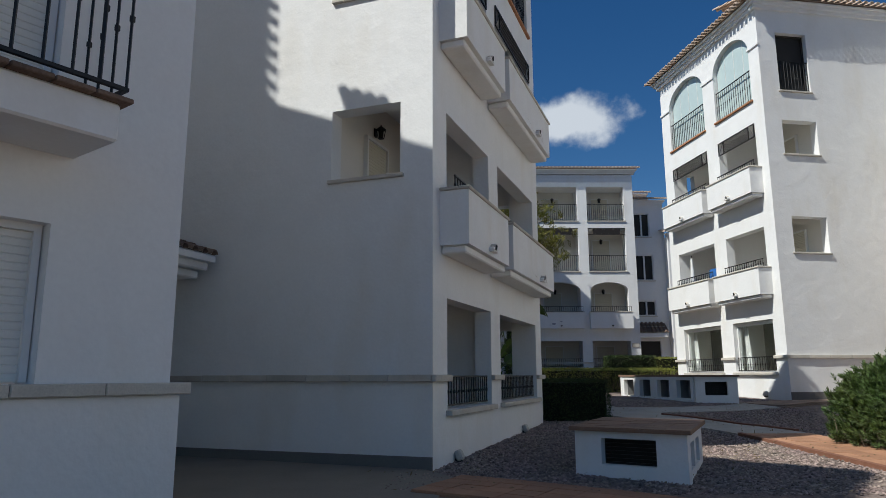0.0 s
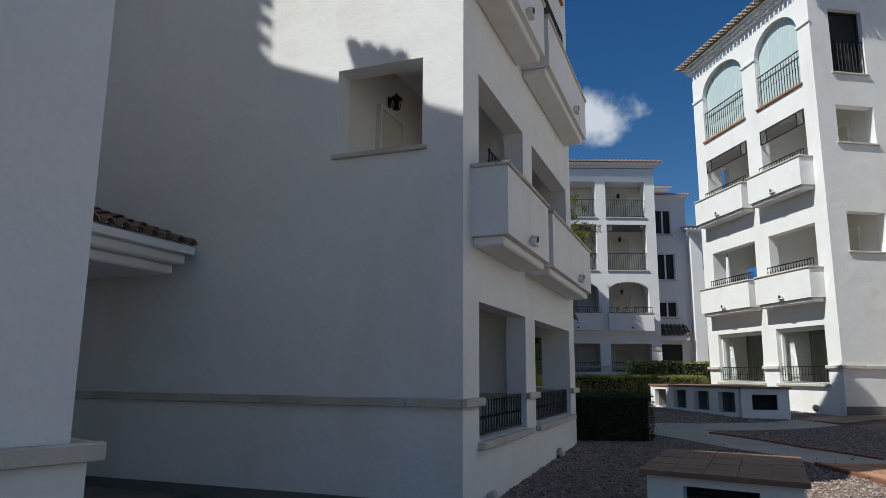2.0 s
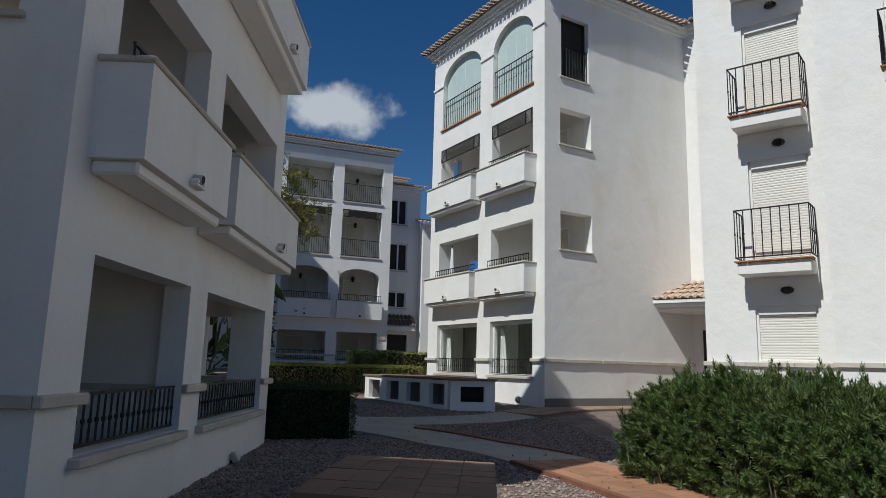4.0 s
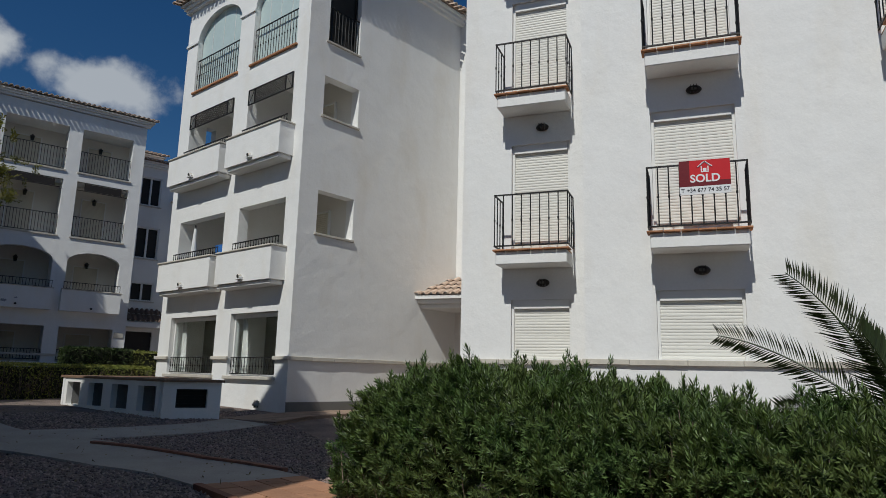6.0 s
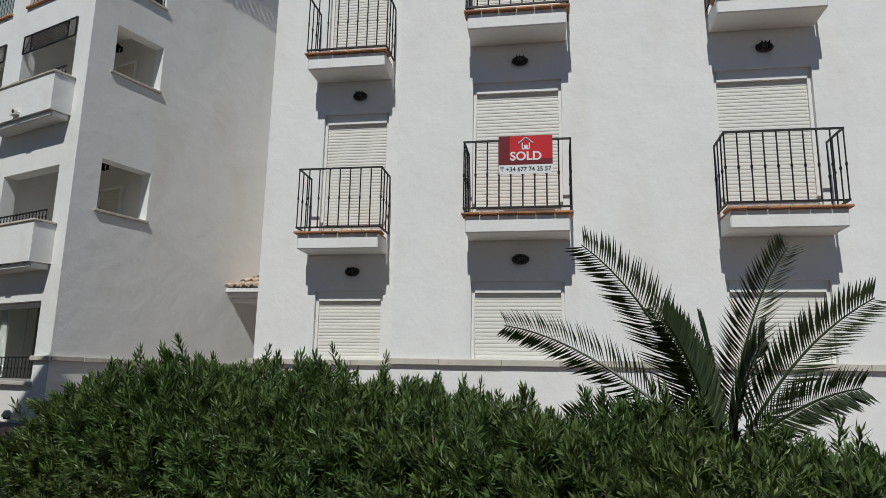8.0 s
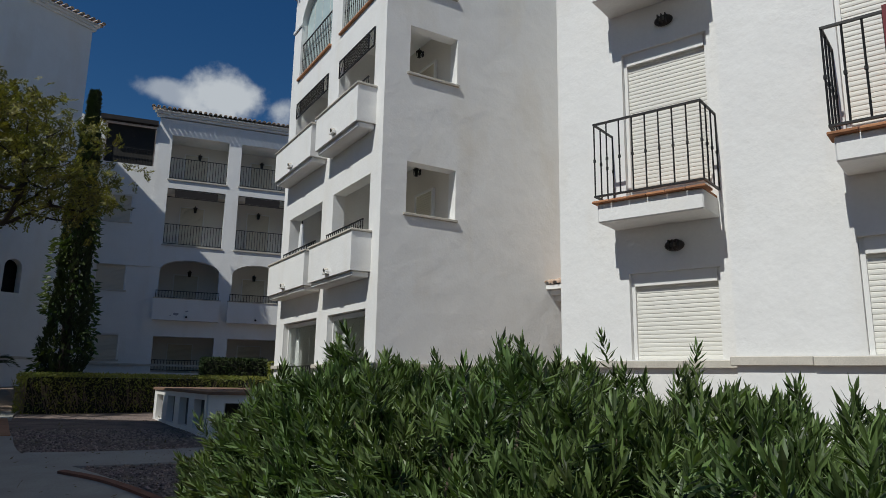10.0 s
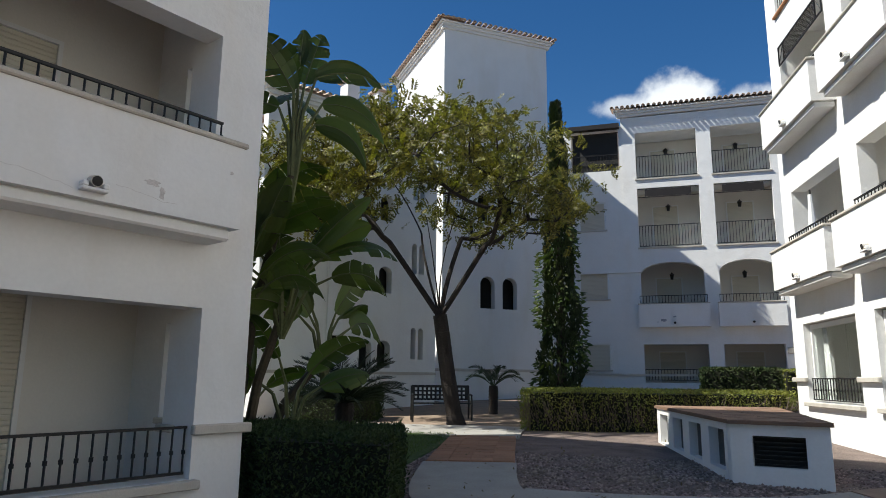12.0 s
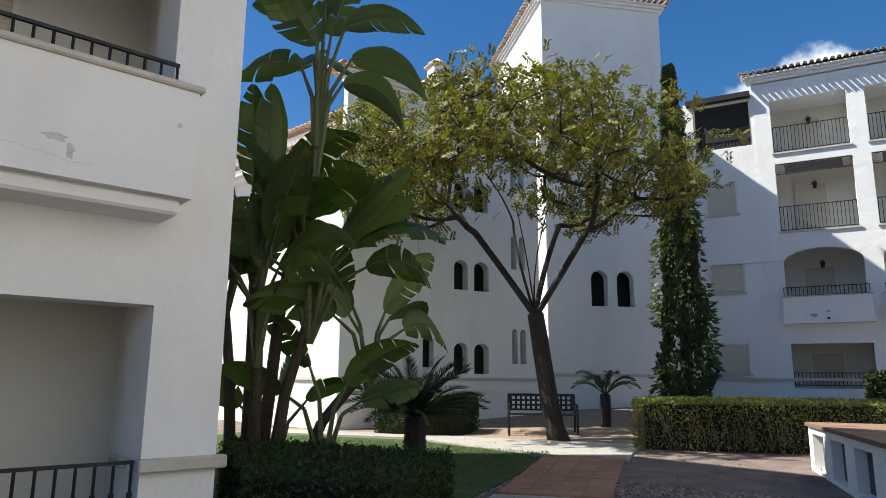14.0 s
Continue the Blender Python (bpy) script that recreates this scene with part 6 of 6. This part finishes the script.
def cypress(x, y, h, label):
    rng = random.Random(31)
    z0 = g(y)
    t = thing("cypress_tree", Matrix.Translation((x, y, z0)), label, "tree")
    T = bmesh.new()
    limb(T, [Vector((0, 0, -0.1)), Vector((0.02, 0, h * 0.5)), Vector((0, 0, h * 0.97))], 0.16, 0.02)
    part("trunk", T, BARK, t, "thin straight trunk")
    L = Leaves()
    for i in range(8200):
        f = rng.random() ** 0.85
        z = 0.15 + (h - 0.15) * f
        r = (0.66 * (1 - f) ** 0.68 * (0.82 + 0.28 * noise.noise(Vector((0, z * 1.3, 2.0)))) + 0.05)
        a = rng.uniform(0, 2 * math.pi)
        rr = r * (0.55 + 0.45 * rng.random() ** 0.4) * (1 + 0.35 * noise.noise(Vector((math.cos(a) * 1.5, math.sin(a) * 1.5, z * 1.6))))
        p = Vector((rr * math.cos(a), rr * math.sin(a), z))
        d = (Vector((math.cos(a) * 0.45, math.sin(a) * 0.45, 0.9)) + rnd_dir(rng) * 0.35).normalized()
        for k in range(3):
            dd = (d + rnd_dir(rng) * 0.4).normalized()
            L.blade(p, dd, dd.orthogonal(), rng.uniform(0.09, 0.19), 0.04, 0.1, 1)
    tagged(part("crown", L.mesh("crown", CYPRESS_LEAF), CYPRESS_LEAF, t, "narrow dark green cypress crown"), kind="stuff")
    V = Leaves()
    for i in range(1500):   # climber leaves on the lower part
        z = rng.uniform(0.5, h * 0.62)
        a = rng.uniform(0, 2 * math.pi)
        if noise.noise(Vector((math.cos(a), math.sin(a), z * 0.9))) < 0.0:
            continue
        r = 0.66 * (1 - z / h) ** 0.68 + rng.uniform(0.0, 0.16)
        p = Vector((r * math.cos(a), r * math.sin(a), z))
        d = (Vector((math.cos(a), math.sin(a), -0.5)) + rnd_dir(rng) * 0.5).normalized()
        V.blade(p, d, d.orthogonal() + rnd_dir(rng) * 0.3, rng.uniform(0.12, 0.24), 0.09, 0.3)
    tagged(part("climber", V.mesh("climber", BANANA_LEAF), BANANA_LEAF, t, "green climber on the lower trunk"), kind="stuff")
    return t


cypress(2.05, 28.6, 9.0, "tall narrow cypress wrapped by a green climber")


def frond_plant(name, x, y, z0, fronds, label, category, leaf, trunk_h=0.0, trunk_r=0.15, leaflets=34, width=0.012, droop=1.0, seed=1, angle=0.75, twist=0.0, cup=0.38):
    """A palm or cycad: a stout trunk and feather fronds (bearing, lift, length, leaflet length)."""
    rng = random.Random(seed)
    t = thing(name, Matrix.Translation((x, y, z0)), label, category)
    if trunk_h:
        bm = bmesh.new()
        rings = max(4, int(trunk_h / 0.07))
        for i in range(rings):
            za, zb = trunk_h * i / rings, trunk_h * (i + 1) / rings
            tube(bm, (0, 0, za - 0.02), (0, 0, zb), trunk_r * rng.uniform(1.0, 1.12), trunk_r * 0.86, n=10)
        part("trunk", bm, BARK, t, "scaly dark trunk")
    for bearing, lift, length, ll in fronds:
        R = bmesh.new()
        L = Leaves()
        out = Vector((math.cos(radians(bearing)), math.sin(radians(bearing)), 0))
        side = Vector((-out.y, out.x, 0))
        roll = rng.uniform(-1.0, 1.0) if twist is None else twist * rng.uniform(0.85, 1.15)
        n = 12
        pts = []
        for i in range(n + 1):
            f = i / n
            a = radians(lift) - droop * f * f * 1.0
            pts.append((pts[-1] + (out * math.cos(a) + Vector((0, 0, 1)) * math.sin(a)) * length / n) if pts else Vector((0, 0, trunk_h)) + out * 0.04)
        limb(R, pts, 0.014, 0.004, 5)
        fr = part("frond", R, PALM_LEAF if leaf is not CYCAS_LEAF else CYCAS_LEAF, t, "arching feather frond")
        for k in range(leaflets):
            f = 0.16 + 0.84 * k / leaflets
            j = min(n - 1, int(f * n))
            p = pts[j].lerp(pts[j + 1], f * n - j)
            d = (pts[j + 1] - pts[j]).normalized()
            upv = side.cross(d)
            if upv.z < 0:
                upv = -upv
            sd = Matrix.Rotation(roll, 3, d) @ side
            upv = Matrix.Rotation(roll, 3, d) @ upv
            s = ll * (0.45 + 0.55 * math.sin(math.pi * min(1, 0.15 + 0.8 * f))) * rng.uniform(0.9, 1.08)
            for sg in (-1, 1):
                al = (sd * sg * angle + d * (1.0 - 0.4 * angle) * 0.9 + upv * cup + rnd_dir(rng) * 0.07).normalized()
                L.blade(p, al, d.cross(al).normalized() * 0.6 + d * 0.8, s, width * 2, 0.08)
        tagged(part("foliage", L.mesh("foliage", leaf), leaf, fr), kind="stuff")
    return t


def bearing_to(dx, dy):
    return math.degrees(math.atan2(dy, dx))


# the young palm among the oleanders; bearings run across the walker's view
frond_plant("young_palm", 8.70, 7.05, 0.72, [(98, 40, 1.70, 0.26), (115, 70, 1.55, 0.29), (-79, 84, 1.30, 0.25), (-75, 60, 1.22, 0.26), (170, 66, 0.95, 0.24), (-140, 58, 0.9, 0.24), (95, 78, 1.0, 0.24), (30, 62, 1.1, 0.24), (105, 22, 0.95, 0.22), (-100, 40, 0.85, 0.22)],
            "young date palm with stiff grey-green fronds among oleanders", "palm", PALM_LEAF, 0.15, 0.12, 60, 0.016, 0.5, 3, 0.75, 1.35, 0.12)
frond_plant("small_palm", 0.55, 27.0, g(27.0), [(a * 36 + 10, 40 + (a % 3) * 14, 0.85, 0.2) for a in range(10)], "small palm with a short trunk against a white wall", "palm", PALM_LEAF, 0.75, 0.13, 22, 0.014, 1.5, 4)
frond_plant("cycas_palm", -0.1, 20.2, g(20.2) - 0.02, [(a * 137.5, 10 + (a * 7) % 62, 1.12, 0.20) for a in range(46)], "dark green cycas with a short thick trunk on the lawn", "cycad", CYCAS_LEAF, 0.72, 0.17, 36, 0.008, 0.75, 5)


# the clump of giant banana-like plants
def paddle(L, base, d, length, width, rng, tear=0.5, faces=None, arch=None):
    """A big paddle leaf from its stalk end, folded along its rib, arching over and torn along its veins."""
    side = d.cross(Vector((0, 0, 1)))
    if side.length < 0.1:
        side = Vector((1, 0, 0))
    side.normalize()
    turned = rng.choice((-1, 1)) * (rng.uniform(0.5, 1.6) if d.z > 0.25 else rng.uniform(0.2, 1.0))
    side = (Matrix.Rotation(turned, 3, d) @ side).normalized() if faces is None else d.cross(faces).normalized()
    n = 20
    bow = rng.uniform(0.02, 0.13) * (1.3 - 0.9 * max(0.0, d.z))
    bow = bow if arch is None else arch
    c, p = [], base.copy()
    dd = d.copy()
    for i in range(n + 1):
        c.append(p.copy())
        dd = (dd + Vector((0, 0, -bow * (0.4 + i / n)))).normalized()
        p = p + dd * length / n
    fold = rng.uniform(0.05, 0.32)
    for sg in (-1, 1):
        torn = rng.random() < tear
        i = 0
        while i < n:
            j = min(n, i + (rng.choice((2, 3, 4, 6)) if torn else n))
            lift = rng.uniform(-0.30, 0.18) if torn else rng.uniform(-0.06, 0.06)
            rows = []
            for k in range(i, j + 1):
                f = k / n
                hw = width * 0.5 * max(0.03, math.sin(math.pi * min(1.0, 0.06 + 0.93 * f ** 0.85))) ** 0.62
                ax = (c[min(n, k + 1)] - c[max(0, k - 1)]).normalized()
                up = side.cross(ax)
                if up.z < 0:
                    up = -up
                slip = ax * length / n * (0.22 if (k == i and i > 0) else (-0.22 if (k == j and j < n) else 0.0))
                ragged = 1 + rng.uniform(-0.05, 0.03)
                kk = len(L.v)
                for w in (0.0, 0.4, 0.75, 1.0):
                    L.v.append(c[k] + (side * sg * hw * w + up * hw * w * (fold + lift * w - 0.28 * w * w)) * (ragged if w == 1.0 else 1) + slip * w + ax * hw * 0.28 * w)
                rows.append(kk)
            for a, b in zip(rows, rows[1:]):
                for w in range(3):
                    L.f.append((a + w, a + w + 1, b + w + 1, b + w))
            i = j
    return c


def banana_clump(x, y, label):
    rng = random.Random(44)
    z0 = g(y)
    t = thing("giant_strelitzia", Matrix.Translation((x, y, z0)), label, "banana plant")
    right = Vector((0.80, 0.60, 0))     # across the late view
    away = Vector((-0.60, 0.80, 0))
    # foot; head (across, away, up); leaves; size; fan half-angle
    stems = [((-0.45, 0.0), (0.13, -0.75, 3.85), 0, 1.0, 1.0), ((-0.6, 0.2), (-0.6, 0.0, 2.75), 8, 1.0, 0.95), ((-0.3, -0.2), (0.12, -0.5, 2.1), 9, 0.88, 1.25), ((-0.1, 0.1), (0.74, 0.2, 1.55), 6, 0.9, 1.15),
             ((0.0, -0.1), (0.28, -0.2, 0.75), 4, 0.72, 1.0), ((-0.45, -0.2), (-0.42, -0.5, 1.85), 8, 0.9, 1.0), ((-0.8, 0.4), (-1.0, 0.4, 2.3), 7, 0.9, 0.9), ((-0.55, 0.45), (-0.35, 0.5, 0.5), 3, 0.7, 0.9)]
    # leaves of the tallest head: stalk end (across, up); way of the blade (across, away, up); length; width; arch
    crown = [((-0.05, 1.15), (-0.45, -0.2, 0.7), 0.85, 0.60, 0.02), ((0.10, 1.30), (0.18, 0.1, 0.8), 0.85, 0.42, 0.02), ((-0.06, 1.45), (-0.75, 0.1, 0.55), 0.80, 0.40, 0.04), ((0.25, 1.40), (0.85, 0.0, 0.45), 0.95, 0.40, 0.07),
             ((0.34, 1.02), (0.75, -0.1, 0.10), 1.05, 0.46, 0.10), ((0.26, 0.72), (0.65, -0.2, 0.0), 1.0, 0.40, 0.12), ((0.02, 1.55), (0.05, 0.2, 0.9), 0.65, 0.30, 0.01), ((-0.22, 0.95), (-0.8, 0.3, 0.35), 0.85, 0.40, 0.06), ((0.1, 1.0), (0.3, 0.8, 0.5), 0.9, 0.42, 0.06), ((-0.1, 1.1), (-0.2, 0.8, 0.6), 0.9, 0.45, 0.05)]
    for (fx, fy), (hx, hy, hz), n, size, half in stems:
        a = right * fx + away * fy
        b = right * hx + away * hy + Vector((0, 0, hz))
        S = bmesh.new()
        mid = a.lerp(b, 0.5) + Vector((0, 0, 0.08 * hz))
        mid.x -= 0.12 * (b - a).x
        mid.y -= 0.12 * (b - a).y
        limb(S, [a, a.lerp(mid, 0.5), mid, mid.lerp(b, 0.6), b], 0.075, 0.05, 9)
        st = part("stem", S, STALK, t, "fibrous brown stem")
        L, K = Leaves(), bmesh.new()
        for (ax_, au), (da, dw, du), ln, wd, arch in crown if n == 0 else ():
            e = b + right * ax_ + away * dw * 0.2 + Vector((0, 0, au))
            e0 = b.lerp(e, 0.6) - right * ax_ * 0.25
            tube(K, b - Vector((0, 0, 0.35)), e0, 0.036, 0.026, n=5)
            tube(K, e0, e, 0.026, 0.016, n=5)
            d = (right * da + away * dw + Vector((0, 0, du))).normalized()
            c = paddle(L, e, d, ln, wd, rng, 0.45, away + rnd_dir(rng) * 0.35, arch)
            limb(K, c, 0.013, 0.004, 4)
        turn = hx * 0.9 + hy * 0.8
        plane_dir = (right * math.cos(turn) + away * math.sin(turn)).normalized()
        for k in range(n):
            fan = ((k + 0.5) / n - 0.5) * 2 * half + rng.uniform(-0.1, 0.1)
            d = (Vector((0, 0, math.cos(fan * 0.75))) + plane_dir * math.sin(fan * 0.75) + rnd_dir(rng) * 0.14).normalized()
            sl = rng.uniform(0.75, 1.2) * size * (1 - 0.15 * abs(fan))
            d1 = (d + plane_dir * math.sin(fan) * 0.55 - Vector((0, 0, 0.12))).normalized()
            e0 = b + d * sl * 0.55
            e = e0 + d1 * sl * 0.45
            tube(K, b - Vector((0, 0, 0.35)), e0, 0.036, 0.024, n=5)
            tube(K, e0, e, 0.024, 0.015, n=5)
            d2 = (d1 + plane_dir * math.sin(fan) * 0.35 + rnd_dir(rng) * 0.15).normalized()
            c = paddle(L, e, d2, rng.uniform(0.95, 1.30) * size, rng.uniform(0.42, 0.56) * size, rng, 0.5)
            limb(K, c, 0.013, 0.004, 4)
        tagged(part("stalk_fan", K, STALK_GREEN, st, "green-brown leaf stalks"), kind="stuff")
        tagged(part("foliage", L.mesh("foliage", BANANA_LEAF), BANANA_LEAF, st, "huge torn paddle-shaped green leaves"), kind="stuff")
    return t


banana_clump(0.45, 17.15, "clump of giant strelitzia with torn paddle leaves behind a hedge")

# ---- bench ----
def bench(m):
    t = thing("park_bench", m, "black metal park bench with a perforated back", "bench")
    W = 1.42
    for x in (0.0, W):
        bm = bmesh.new()
        limb(bm, [Vector((x, 0.0, 0)), Vector((x, -0.02, 0.42)), Vector((x, 0.02, 0.62))], 0.026, 0.022, 8)
        limb(bm, [Vector((x, 0.5, 0)), Vector((x, 0.44, 0.42)), Vector((x, 0.52, 0.84))], 0.026, 0.022, 8)
        limb(bm, [Vector((x, -0.02, 0.62)), Vector((x, 0.2, 0.645)), Vector((x, 0.47, 0.62))], 0.024, 0.022, 8)
        part("end_frame", bm, IRON, t, "black cast end frame with armrest")
    for k in range(6):
        part("seat_slat", bevelled(boxes((0.0, W, 0.01 + k * 0.072, 0.065 + k * 0.072, 0.42, 0.445)), 0.006), IRON, t)
    bm = bmesh.new()
    holes = [(0.08 + i * 0.108, 0.14 + i * 0.108, 0.54 + j * 0.10, 0.60 + j * 0.10, 0) for i in range(12) for j in range(3)]
    wall_bm(bm, 0.0, W, 0.50, 0.86, 0.47, 0.49, holes)
    part("backrest", bm, IRON, t, "black back panel with square holes")


bench(frame_at(-0.72, 24.6, 28, g(24.6) + 0.012))

# fallen leaves and small stones on the ground near the paths
rng = random.Random(9)
L = Leaves()
for i in range(900):
    y = rng.uniform(7, 24)
    x = rng.uniform(-1, 6.5)
    d = rnd_dir(rng, 0.0)
    d.z = abs(d.z) * 0.2
    L.blade(Vector((x, y, g(y) + 0.045)), d, Vector((-d.y, d.x, 0.1)), rng.uniform(0.04, 0.09), 0.025, 0.1, 1)
tagged(part("fallen_leaves", L.mesh("fallen_leaves", DRY_LEAF), DRY_LEAF), "dry brown leaves scattered on gravel", "leaves", kind="stuff")
verts, faces = [], []
for i in range(42000):
    y = 7.2 + 13.0 * rng.random()
    x = rng.uniform(-0.6, 7.4) + (y - 7.2) * 0.08
    s = rng.uniform(0.012, 0.032)
    z = g(y) + s * 0.25
    k = len(verts)
    a = rng.uniform(0, 6.28)
    for q in range(4):
        verts.append((x + s * math.cos(a + q * 1.57) * rng.uniform(0.7, 1.1), y + s * math.sin(a + q * 1.57) * rng.uniform(0.7, 1.1), z))
    verts.append((x, y, z + s * rng.uniform(0.4, 0.8)))
    verts.append((x, y, z - s * 0.6))
    for q in range(4):
        faces += [(k + q, k + (q + 1) % 4, k + 4), (k + (q + 1) % 4, k + q, k + 5)]
me = bpy.data.meshes.new("gravel_stones")
me.from_pydata(verts, [], faces)
PEBBLE = leaf_mat("pebble", (0.28, 0.22, 0.185), 0.0, 0.9, 0.5, 0.2)
me.materials.append(PEBBLE)
tagged(part("gravel_stones", me, PEBBLE), "loose reddish-brown gravel stones", "gravel", kind="stuff")
